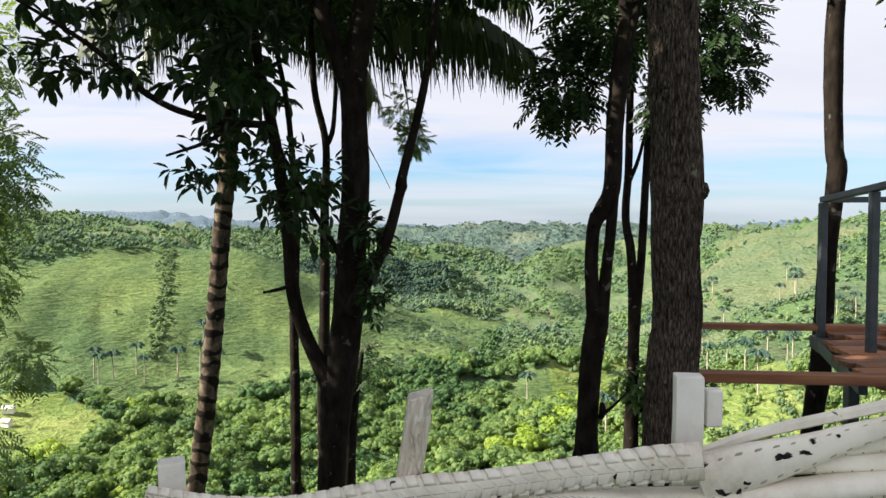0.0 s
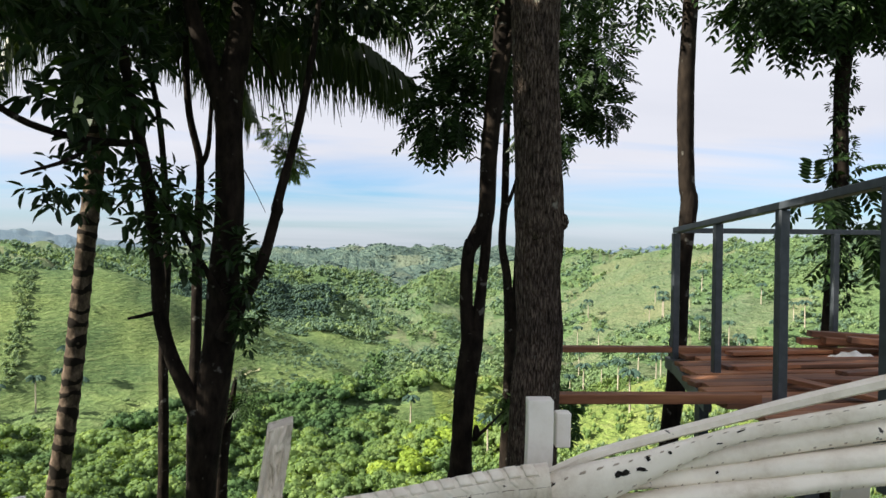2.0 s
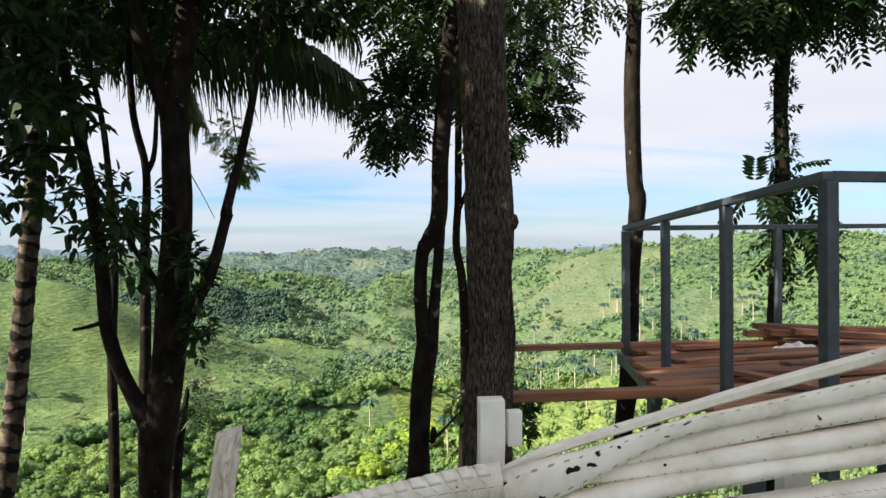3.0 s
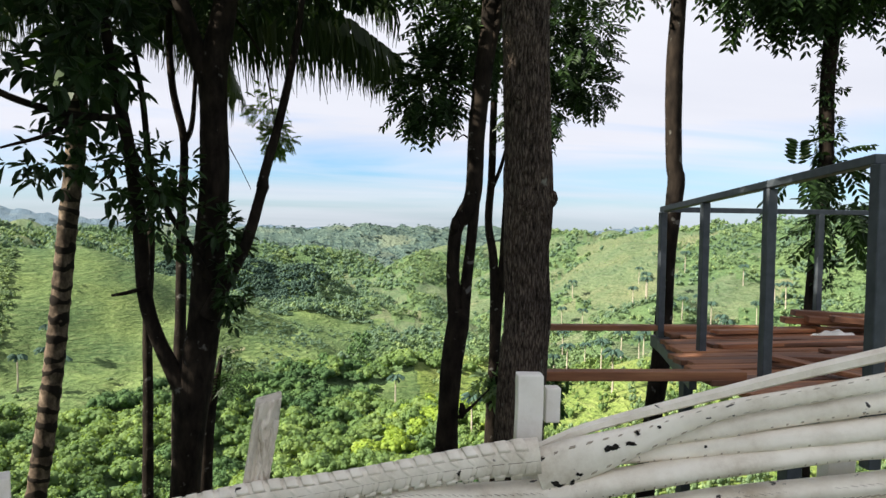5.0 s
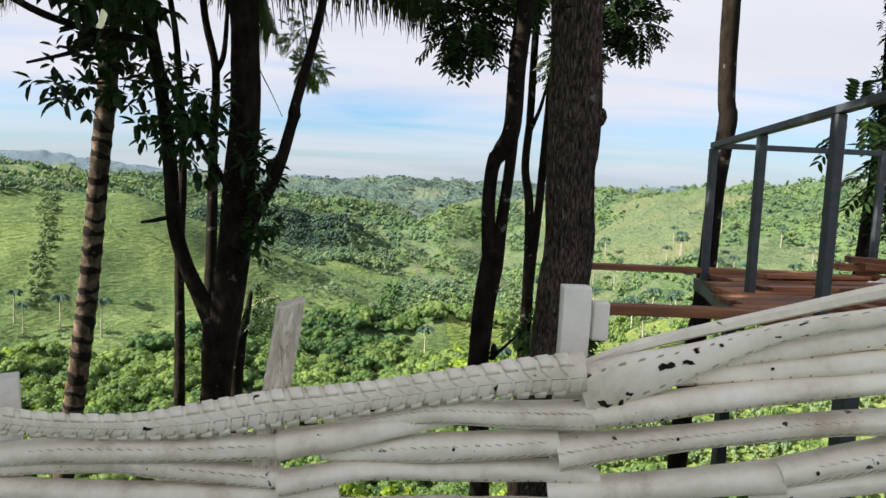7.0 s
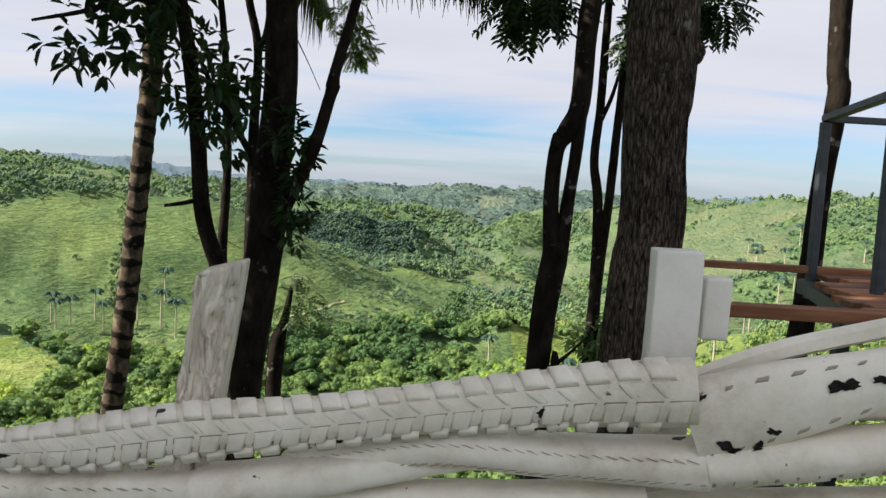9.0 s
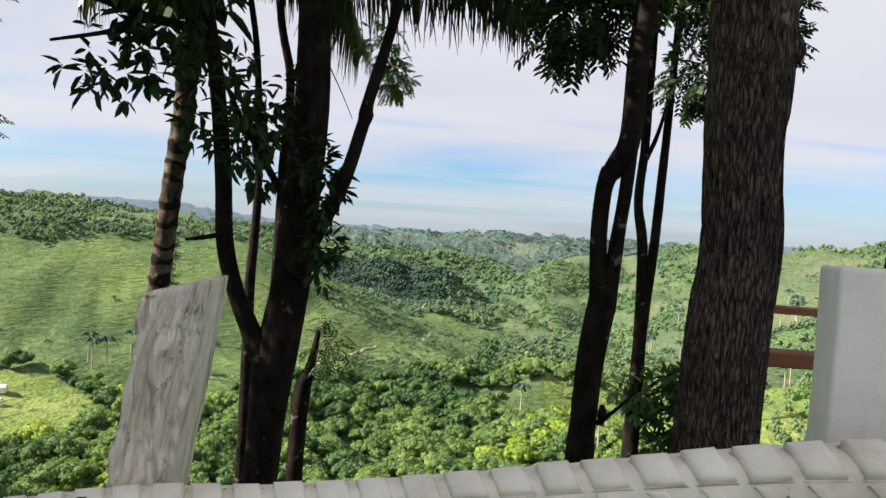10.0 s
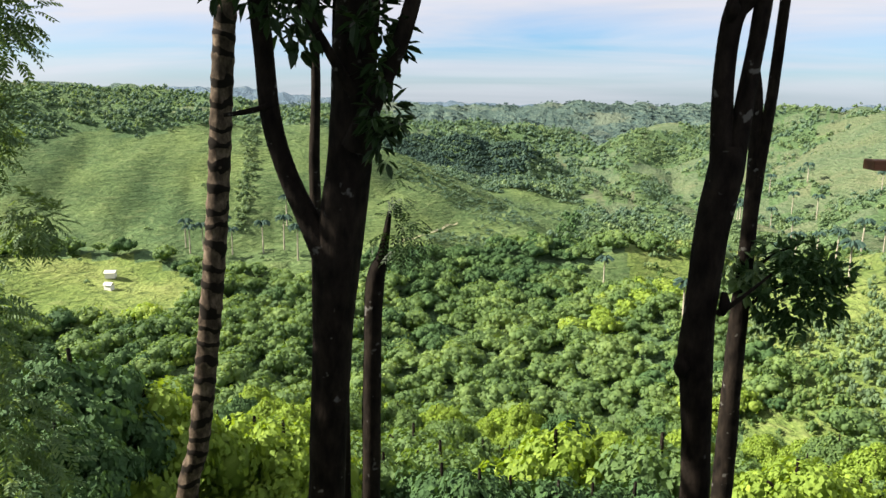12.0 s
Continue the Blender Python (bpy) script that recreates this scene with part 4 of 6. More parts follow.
def field_shed(x, y, turn, wide, label):
    """A small farm shed with plain walls and a shallow pitched roof."""
    t = thing("field_shed", label, "shed", group="sheds on the valley meadow")
    t.matrix_basis = pose(x, y, float(land(x, y)), 0, 0, turn)
    bm = bmesh.new()
    bmesh.ops.create_cube(bm, size=1.0)
    bmesh.ops.scale(bm, vec=(wide, wide * 0.7, 2.6), verts=bm.verts)
    bmesh.ops.translate(bm, vec=(0, 0, 1.1), verts=bm.verts)
    part("wall", bm, PAINT_POST, t)
    hw, hd = wide * 0.58, wide * 0.45
    v = [(-hw, -hd, 2.3), (hw, -hd, 2.3), (hw, 0, 3.4), (-hw, 0, 3.4), (hw, hd, 2.3), (-hw, hd, 2.3)]
    v = v + [(a, b, c + 0.08) for a, b, c in v]
    f = [(0, 1, 2, 3), (3, 2, 4, 5), (6, 9, 8, 7), (9, 11, 10, 8), (0, 6, 7, 1), (4, 10, 11, 5), (0, 3, 9, 6), (3, 5, 11, 9), (1, 7, 8, 2), (2, 8, 10, 4)]
    bm = bmesh.new()
    vs = [bm.verts.new(p) for p in v]
    for q in f:
        bm.faces.new([vs[k] for k in q])
    part("roof", bm, PAINT_POST, t)


field_shed(-190, 318, 12, 4.4, "small white shed on the bright valley meadow")
field_shed(-184, 306, -8, 3.6, "small white shed on the bright valley meadow")

# ---- trees by the fence ----


def big_trunk():
    t = thing("big_trunk_tree", "thick straight tree with furrowed grey-brown bark", "tree", (1.206, 3.932, float(land(1.206, 3.932))))
    off = -np.array(t.location)
    rows = [(1.206, 3.932, -1.818, 0.182), (1.195, 3.932, -0.534, 0.15), (1.195, 3.932, 0.311, 0.134), (1.206, 3.932, 0.728, 0.128), (1.227, 3.932, 1.017, 0.123), (1.216, 3.932, 1.317, 0.123), (1.222, 3.932, 1.563, 0.128), (1.216, 3.932, 1.734, 0.131), (1.206, 3.932, 2.034, 0.124), (1.184, 3.932, 2.611, 0.124), (1.195, 3.953, 3.211, 0.139), (1.28, 4.007, 4.388, 0.118), (1.388, 4.06, 6.314, 0.086)]
    v, f = limb(rows, 72, 0.018, 0.05, 8.0, 4.0, furrow=0.085)
    raw("trunk", v + off, f, BARK_ROUGH, t, True)
    # burrs where old limbs were lost
    for name, x, y, z, r in (("bark_burr", 1.329, 3.868, 1.648, 0.034), ("bark_burr", 1.184, 3.814, 1.595, 0.037), ("bark_burr", 1.12, 3.83, 2.194, 0.032)):
        bv, bf = ico(3)
        rr = r * (0.75 + 0.5 * fbm(bv[:, 0] * 3 + x, bv[:, 1] * 3, bv[:, 2] * 3))
        raw(name, bv * rr[:, None] * [1, 0.7, 1.3] + np.array([x, y, z]) + off, bf, BARK_ROUGH, t, True)
    pieces = [limb([(1.227, 3.953, 3.104, 0.075), (0.638, 4.167, 4.281, 0.054), (-0.432, 4.488, 5.244, 0.021)], 8), limb([(1.227, 3.953, 3.425, 0.075), (2.03, 4.167, 4.602, 0.054), (2.779, 4.595, 5.458, 0.021)], 8)]
    for v, f in pieces:
        raw("limb", v + off, f, BARK_ROUGH, t, True)
    cr = [sprays((1.28, 4.167, 5.886), (2.354, 1.926, 1.07), 420, 0.4, 0.13), sprays((-0.646, 4.595, 5.458), (1.498, 1.284, 0.749), 240, 0.4, 0.13)]
    v, f = join(cr)
    raw("crown", v + off, f, LEAF_PINNATE, t)


def rooted(name, label, x, y):
    t = thing(name, label, "tree", (x, y, float(land(x, y))))
    return t, -np.array(t.location)


def moved(pieces, off):
    v, f = join(pieces)
    return v + off, f


def forked_tree():
    t, off = rooted("forked_tree", "slender dark tree whose trunk splits and joins again", 1.536, 7.378)
    g = float(land(1.536, 7.378)) - 0.4
    trunk = [limb([(1.587, 7.378, g, 0.133), (1.505, 7.378, -1.842, 0.104), (1.454, 7.378, -1.063, 0.108), (1.434, 7.378, -0.858, 0.121), (1.434, 7.378, -0.55, 0.109), (1.464, 7.378, 0.034, 0.109), (1.526, 7.378, 0.475, 0.115), (1.536, 7.378, 0.639, 0.092)], 16, 0.04, 0.10, 8, 1.0)]
    trunk.append(limb([(1.505, 7.378, 0.423, 0.082), (1.464, 7.378, 0.977, 0.069), (1.485, 7.378, 1.417, 0.069), (1.567, 7.378, 1.582, 0.086), (1.659, 7.378, 1.807, 0.088), (1.68, 7.378, 2.412, 0.088), (1.741, 7.378, 3.058, 0.094), (1.803, 7.378, 3.652, 0.092), (1.844, 7.48, 5.087, 0.061), (1.946, 7.48, 6.624, 0.031)], 14, 0.04, 0.09, 8, 2.0))
    trunk.append(limb([(1.557, 7.378, 0.423, 0.08), (1.608, 7.368, 0.977, 0.059), (1.649, 7.357, 1.417, 0.055), (1.669, 7.378, 1.807, 0.064)], 12, 0.04, 0.08, 8, 3.0))
    for x, z, r in ((1.46, 1.47, 0.05), (1.33, -0.84, 0.06), (1.57, -0.40, 0.04)):
        v4 = limb([(x, 7.33, z - 0.07, r * 0.5), (x, 7.30, z, r), (x, 7.33, z + 0.08, r * 0.5)], 8, 0.03, 0.2)
        trunk.append(v4)
    trunk.append(limb([(1.536, 7.327, -0.468, 0.026), (1.659, 7.275, -0.345, 0.016), (1.823, 7.224, -0.161, 0.007)], 6, 0.05))
    raw("trunk", *moved(trunk, off), BARK_DARK, t, True)
    limbs = [limb([(1.741, 7.378, 2.934, 0.051), (1.864, 7.275, 3.549, 0.036), (1.997, 7.173, 4.369, 0.02)], 8), limb([(1.639, 7.378, 2.319, 0.012), (1.536, 7.327, 2.381, 0.008), (1.454, 7.275, 2.319, 0.005)], 6)]
    for piece in limbs:
        raw("limb", *moved([piece], off), BARK_DARK, t, True)
    cr = [
        sprays((1.86, 8.2, 3.66), (0.66, 0.8, 0.52), 175, 0.30, 0.115),
        sprays((1.30, 8.1, 2.98), (0.38, 0.5, 0.40), 150, 0.28, 0.115),
        sprays((1.75, 8.1, 4.75), (1.5, 1.5, 0.8), 330, 0.4, 0.13),
    ]
    raw("crown", *moved(cr, off), LEAF_PINNATE, t)


def twin_stem_tree():
    t, off = rooted("twin_stem_tree", "thin dark tree with two stems and a dense crown", 3.037, 11.885)
    g = float(land(3.037, 11.885)) - 0.4
    st = [limb([(2.989, 11.885, g, 0.167), (3.013, 11.885, -4.216, 0.137), (3.013, 11.885, -2.074, 0.119), (3.037, 11.885, -1.003, 0.101), (3.037, 11.885, -0.087, 0.089), (2.989, 11.885, 0.913, 0.074), (2.894, 11.885, 1.496, 0.065), (2.93, 11.885, 2.246, 0.063), (2.942, 11.885, 3.138, 0.059), (2.966, 11.885, 5.066, 0.048)], 12, 0.06, 0.1)]
    st.append(limb([(3.049, 11.885, -0.527, 0.083), (3.084, 11.861, 0.068, 0.076), (3.144, 11.849, 0.913, 0.069), (3.192, 11.849, 1.984, 0.062), (3.239, 11.885, 2.96, 0.054), (3.322, 11.885, 5.066, 0.042)], 12, 0.06, 0.1))
    st.append(limb([(2.954, 11.885, 2.091, 0.036), (3.084, 11.849, 2.448, 0.03), (3.204, 11.825, 2.984, 0.018)], 7, 0.06))
    raw("trunk", *moved(st, off), BARK_DARK, t, True)
    cr = [
        sprays((3.92, 11.5, 4.34), (0.84, 0.95, 0.64), 200, 0.32, 0.13),
        sprays((3.2, 11.65, 4.9), (1.6, 1.3, 0.9), 220, 0.36, 0.14),
        sprays((4.42, 11.5, 3.72), (0.34, 0.4, 0.26), 52, 0.34, 0.15),
        sprays((3.5, 11.6, 3.2), (0.46, 0.45, 0.46), 110, 0.28, 0.12),
        sprays((3.56, 12.1, 6.4), (2.6, 2.1, 1.4), 420, 0.4, 0.15),
    ]
    raw("crown", *moved(cr, off), LEAF_PINNATE, t)
    low = [rosettes((3.60, 11.7, -1.30), (0.66, 0.5, 0.62), 170, 0.15, 6), limb([(3.03, 11.88, -1.75, 0.035), (3.3, 11.8, -1.45, 0.022), (3.7, 11.7, -1.2, 0.01)], 6, 0.08), limb([(3.1, 11.86, -1.2, 0.03), (3.35, 11.8, -0.95, 0.018), (3.6, 11.7, -0.8, 0.008)], 6, 0.08)]
    raw("leafy_shoot", *moved(low[:1], off), LEAF_DEEP, t, label="dense green leafy shoots on the lower trunk")
    for piece in low[1:]:
        raw("twig", *moved([piece], off), BARK_DARK, t, True)
    raw("leafy_shoot", *moved([rosettes((2.93, 11.65, -1.12), (0.30, 0.3, 0.26), 26, 0.17, 5)], off), LEAF_PALE, t, label="small light green leafy shoot")



def leaning_tree():
    t, off = rooted("many_stemmed_tree", "dark many-stemmed tree with broad hanging leaves", -1.1, 7.3)
    g = float(land(-1.1, 7.3)) - 0.4
    st = [limb([(-1.2, 7.3, g, 0.17), (-1.15, 7.3, -2.0, 0.135), (-1.09, 7.3, -0.9, 0.14), (-1.04, 7.3, -0.2, 0.165), (-0.95, 7.3, 0.45, 0.15), (-0.89, 7.3, 1.23, 0.145), (-0.85, 7.3, 1.83, 0.138), (-0.86, 7.3, 2.5, 0.125), (-0.86, 7.3, 2.95, 0.13), (-0.75, 7.3, 3.6, 0.11), (-0.6, 7.4, 5, 0.1)], 20, 0.04, 0.10, 7, 5.0)]
    st.append(limb([(-1.05, 7.25, -0.25, 0.11), (-1.20, 7.25, 0.06, 0.08), (-1.36, 7.25, 0.42, 0.068), (-1.46, 7.25, 0.8, 0.068), (-1.50, 7.25, 1.34, 0.064), (-1.58, 7.25, 2.0, 0.06), (-1.68, 7.25, 2.54, 0.055), (-1.77, 7.25, 3.0, 0.05), (-1.95, 7.2, 4.2, 0.035)], 14, 0.05, 0.1, 8, 6.0))
    st.append(limb([(-0.88, 7.2, 0.6, 0.09), (-0.72, 7.1, 0.92, 0.066), (-0.53, 7.0, 1.29, 0.052), (-0.40, 7.0, 1.74, 0.048), (-0.385, 7.0, 1.80, 0.058), (-0.38, 7.0, 1.88, 0.046), (-0.29, 7.0, 2.23, 0.042), (-0.18, 7.0, 2.69, 0.037), (-0.09, 7.0, 3.2, 0.031), (0.0, 7.0, 4.0, 0.02)], 12, 0.04, 0.12, 9, 7.0))
    st.append(limb([(-0.9, 7.3, 2.75, 0.1), (-1.1, 7.3, 3.3, 0.085), (-1.25, 7.3, 3.9, 0.07), (-1.3, 7.3, 5, 0.05)], 10, 0.05, 0.1))
    st.append(limb([(-1.44, 7.2, 0.86, 0.022), (-1.58, 7.1, 0.82, 0.018), (-1.70, 7.05, 0.80, 0.012)], 6, 0.05))
    st.append(limb([(-0.72, 7.2, 2.2, 0.006), (-0.6, 7.15, 1.98, 0.004), (-0.5, 7.1, 1.78, 0.003)], 5, 0.05))
    raw("trunk", *moved(st, off), BARK_DARK, t, True)
    lb = [limb([(-1.68, 7.25, 2.4, 0.04), (-1.95, 6.6, 2.35, 0.032), (-2.3, 6.1, 2.45, 0.026), (-2.75, 5.9, 2.85, 0.02), (-3.3, 5.8, 3.2, 0.01)], 8, 0.05), limb([(-1.9, 6.7, 2.35, 0.03), (-1.95, 6.3, 2.15, 0.02), (-2.2, 6.0, 2.0, 0.01)], 6, 0.05), limb([(-0.86, 7.2, 0.9, 0.04), (-1.02, 7.0, 1.25, 0.03), (-1.3, 6.9, 1.75, 0.02), (-1.5, 6.8, 2.2, 0.01)], 7, 0.05)]
    for piece in lb:
        raw("limb", *moved([piece], off), BARK_DARK, t, True)
    cr = [
        rosettes((-1.85, 6.6, 3.0), (0.55, 0.5, 0.85), 82, 0.17, 6),
        rosettes((-2.75, 6.0, 2.76), (0.6, 0.3, 0.24), 46, 0.13, 5),
        rosettes((-1.95, 6.4, 1.98), (0.44, 0.25, 0.26), 36, 0.13, 5),
        rosettes((-1.36, 6.9, 1.86), (0.44, 0.4, 0.42), 48, 0.12, 5),
        rosettes((-1.15, 6.9, 1.55), (0.3, 0.3, 0.4), 26, 0.12, 5),
        rosettes((-2.9, 6.3, 3.5), (1.2, 0.8, 0.35), 95, 0.15, 5),
        rosettes((-0.72, 7.1, 1.25), (0.16, 0.2, 0.4), 26, 0.12, 5),
        rosettes((-0.62, 7.0, 0.88), (0.13, 0.2, 0.36), 30, 0.11, 5),
        rosettes((-1.5, 7.0, 4.6), (1.6, 1.3, 0.8), 220, 0.16, 6),
        rosettes((-0.5, 8.0, 4.05), (1.5, 1.1, 0.32), 230, 0.17, 6),
        rosettes((-2.1, 7.4, 3.7), (0.8, 0.8, 0.45), 130, 0.16, 6),
        rosettes((-3.6, 5.6, 4.6), (1.6, 1.4, 0.7), 190, 0.16, 6),
    ]
    raw("crown", *moved(cr, off), LEAF_NEAR, t)


def thin_stem(name, label, rows, mat=BARK_DARK):
    x, y = rows[0][0], rows[0][1]
    t, off = rooted(name, label, x, y)
    z = float(land(x, y)) - 0.3
    v, f = limb([(x, y, z, rows[0][3] * 1.1), *rows], 12, 0.05, 0.12, 8, x)
    raw("trunk", v + off, f, mat, t, True)
    return t, off


def small_trees():
    t, off = thin_stem("slim_sapling", "slim dark sapling trunk behind the many-stemmed tree", [(-2.13, 10.6, -2.4, 0.075), (-2.13, 10.6, -1.0, 0.07), (-2.14, 10.6, 0.1, 0.065), (-2.1, 10.6, 1.4, 0.05), (-2.2, 10.6, 3.0, 0.04), (-2.45, 10.6, 4.4, 0.03), (-2.5, 10.6, 5.6, 0.015)])
    t, off = thin_stem("slim_sapling", "slim brown trunk with a tuft of light leaves", [(-1.18, 9.0, -3.0, 0.095), (-1.15, 9.0, -1.3, 0.085), (-1.12, 9.0, -0.75, 0.085), (-1.05, 9.0, -0.5, 0.05), (-0.98, 9.0, -0.1, 0.02)])
    raw("crown", *moved([sprays((-0.86, 8.9, -0.30), (0.26, 0.22, 0.24), 60, 0.16, 0.055, 5), sprays((-0.9, 8.9, 0.08), (0.10, 0.1, 0.22), 16, 0.13, 0.045, 5)], off), LEAF_PINNATE, t)
    t, off = thin_stem("slim_sapling", "thin forked sapling with small leaves", [(-1.46, 9.0, -1.0, 0.075), (-1.44, 9.0, 0.35, 0.066), (-1.43, 9.0, 1.57, 0.054), (-1.41, 9.0, 2.38, 0.046), (-1.55, 9.0, 3.11, 0.04), (-1.6, 9, 4.5, 0.03)])
    raw("limb", *moved([limb([(-1.41, 9, 2.35, 0.035), (-1.32, 9, 2.6, 0.03), (-1.28, 9, 3.3, 0.02)], 7, 0.05)], off), BARK_DARK, t, True)
    raw("crown", *moved([rosettes((-1.75, 8.8, 1.75), (0.3, 0.3, 0.35), 36, 0.15, 5), sprays((-1.5, 9, 4.5), (1.2, 0.9, 0.7), 130, 0.35, 0.12)], off), LEAF_NEAR, t)
    raw("hanging_twig", *moved([limb([(-1.55, 9, 3.9, 0.03), (-1.0, 8.95, 3.9, 0.022), (-0.55, 8.9, 3.4, 0.014), (-0.38, 8.9, 2.6, 0.006)], 6, 0.06)], off), BARK_DARK, t, True)
    raw("leaf_tuft", *moved([sprays((-0.35, 8.9, 2.46), (0.17, 0.17, 0.22), 105, 0.11, 0.055, 6), sprays((-0.48, 8.9, 2.82), (0.2, 0.25, 0.26), 45, 0.13, 0.055, 6)], off), LEAF_WOODS, t, label="mid-green feathery leaf tuft")
    # straight pole-like tree by the deck
    t, off = thin_stem("pole_tree", "straight slim dark tree rising beside the deck", [(3.29, 6.75, -1.4, 0.09), (3.36, 6.75, -0.3, 0.091), (3.42, 6.75, 0.14, 0.09), (3.45, 6.75, 0.9, 0.081), (3.48, 6.75, 1.41, 0.076), (3.53, 6.75, 1.93, 0.085), (3.50, 6.75, 2.1, 0.076), (3.48, 6.75, 2.66, 0.078), (3.49, 6.75, 3.4, 0.073), (3.6, 6.75, 5.5, 0.06)])
    raw("crown", *moved([sprays((3.6, 6.9, 5.8), (1.6, 1.4, 0.9), 300, 0.4, 0.13), sprays((3.1, 6.8, 3.95), (0.3, 0.3, 0.2), 16, 0.3, 0.1)], off), LEAF_PINNATE, t)
    # vine-clad tree behind the deck
    t, off = thin_stem("vine_clad_tree", "dark tree trunk wrapped in climbing vine leaves", [(5.9, 8.0, -0.5, 0.1), (5.95, 8.0, 0.41, 0.085), (6.01, 8.0, 1.36, 0.08), (6.08, 8.0, 2.24, 0.085), (6.07, 8.0, 3.06, 0.085), (6.11, 8.0, 3.81, 0.09), (6.23, 8.0, 4.42, 0.10), (6.3, 8, 6, 0.07)])
    raw("vine", *moved([rosettes((6.08, 7.97, z), (0.15, 0.15, 0.45), 60, 0.075, 4, 0.6) for z in (1.2, 1.9, 2.6, 3.3, 3.9)], off), LEAF_NEAR, t)
    cr = [sprays((5.6, 7.9, 4.45), (1.05, 0.8, 0.45), 330, 0.4, 0.14), sprays((6.6, 7.9, 4.7), (0.8, 0.7, 0.45), 140, 0.4, 0.14), sprays((7.0, 7.7, 4.25), (0.25, 0.3, 0.25), 26, 0.4, 0.14), sprays((6.0, 8, 5.6), (2, 1.6, 0.9), 300, 0.4, 0.14)]
    raw("crown", *moved(cr, off), LEAF_PINNATE, t)
    lo = [limb([(6.05, 8.0, 1.5, 0.02), (5.9, 7.8, 1.9, 0.015), (5.5, 7.7, 2.1, 0.006)], 5, 0.08)]
    raw("shoot_stalk", *moved(lo, off), BARK_DARK, t, True)
    lo = [sprays((5.5, 7.7, 2.1), (0.22, 0.25, 0.16), 9, 0.36, 0.16, 7), sprays((5.92, 7.7, 2.35), (0.12, 0.15, 0.2), 5, 0.45, 0.16, 8), sprays((6.1, 7.7, 1.65), (0.35, 0.3, 0.4), 34, 0.36, 0.15, 6)]
    tagged(raw("leafy_shoot", *moved(lo, off), LEAF_PINNATE, t), "bright feathered shoots on the trunk", kind="stuff")
    # leafy tree at the edge of the slope
    t, off = thin_stem("edge_tree", "light-leaved tree growing beside the terrace", [(-9.2, 13.0, -4.0, 0.16), (-9.1, 13.0, 0.0, 0.13), (-9.0, 13.0, 3.0, 0.1), (-8.8, 12.8, 5.5, 0.06)])
    cr = [sprays((-7.9, 13.0, 2.3), (0.75, 0.8, 1.2), 330, 0.34, 0.12), sprays((-8.2, 13.0, 0.4), (0.6, 0.6, 0.8), 200, 0.32, 0.12), sprays((-7.4, 13.0, -1.05), (0.42, 0.4, 0.42), 90, 0.3, 0.12), sprays((-9.0, 13, 4.5), (1.8, 1.5, 1.4), 420, 0.36, 0.14), sprays((-8.6, 12.5, -2.6), (1.2, 1.0, 1.4), 330, 0.36, 0.14), sprays((-8.3, 12.5, -4.6), (1.5, 1.0, 1.3), 300, 0.36, 0.14)]
    raw("crown", *moved(cr, off), LEAF_PALE, t)
    for way in (((-9.05, 13, 1.2, 0.06), (-8.4, 13, 1.6, 0.04), (-7.6, 13, 2.4, 0.015)), ((-9.1, 13, -1.5, 0.06), (-8.3, 13, -1.2, 0.03), (-7.5, 13, -1.0, 0.012))):
        raw("limb", *moved([limb(way, 7, 0.1)], off), BARK_DARK, t, True)


# Tree added out of view on the left; its crowns block the sun.
def shade_tree():
    t, off = rooted("shade_tree", "unseen spreading leafy tree added to shade the fence and trunks", -7.2, 3.2)
    st = [limb([(-7.2, 3.2, -1.5, 0.3), (-7.1, 3.2, 1.0, 0.26), (-6.9, 3.3, 3.0, 0.22), (-6.6, 3.4, 5.0, 0.14), (-6.4, 3.4, 7, 0.08)], 14, 0.1, 0.1)]
    for x, y, z in ((-4.6, 2.2, 4.4), (-2.4, 1.6, 5.4), (-5.2, 5.4, 4.8), (-8.5, 1.4, 5.2), (-4.4, 6.6, 5.2), (-6.0, 0.4, 5.0), (-5.6, 9.0, 6.6)):
        st.append(limb([(-6.9, 3.3, 2.9, 0.12), ((x - 6.9) / 2, (y + 3.3) / 2, z - 0.9, 0.08), (x, y, z, 0.03)], 8, 0.15, 0.1))
    raw("trunk", *moved(st, off), BARK_DARK, t, True)
    cr = [rosettes(c, r, k, 0.22, 6) for c, r, k in (
        ((-2.2, 1.5, 5.6), (1.7, 1.6, 0.7), 480), ((-4.5, 1.8, 6.0), (1.2, 0.9, 0.6), 300), ((-3.1, 1.6, 6.0), (1.0, 0.9, 0.5), 260), ((-4.0, 2.2, 5.4), (1.5, 1.7, 0.9), 560), ((-4.2, 4.8, 5.9), (1.5, 1.6, 0.9), 520), ((-5.2, 2.4, 4.6), (1.6, 1.7, 1.1), 620), ((-5.6, 5.2, 4.8), (1.6, 1.7, 1.2), 600), ((-7.0, 3.2, 6.2), (2.4, 2.8, 1.5), 800),
        ((-6.2, 0.4, 4.9), (1.7, 1.8, 1.2), 560), ((-5.2, 7.2, 5.2), (1.5, 1.4, 1.0), 420), ((-8.2, 5.5, 4.4), (1.7, 2.0, 1.8), 520), ((-8.0, 1.2, 4.2), (1.7, 1.8, 1.8), 520), ((-5.4, 10.2, 7.2), (1.7, 2.0, 1.1), 420))]
    raw("crown", *moved(cr, off), LEAF_NEAR, t)


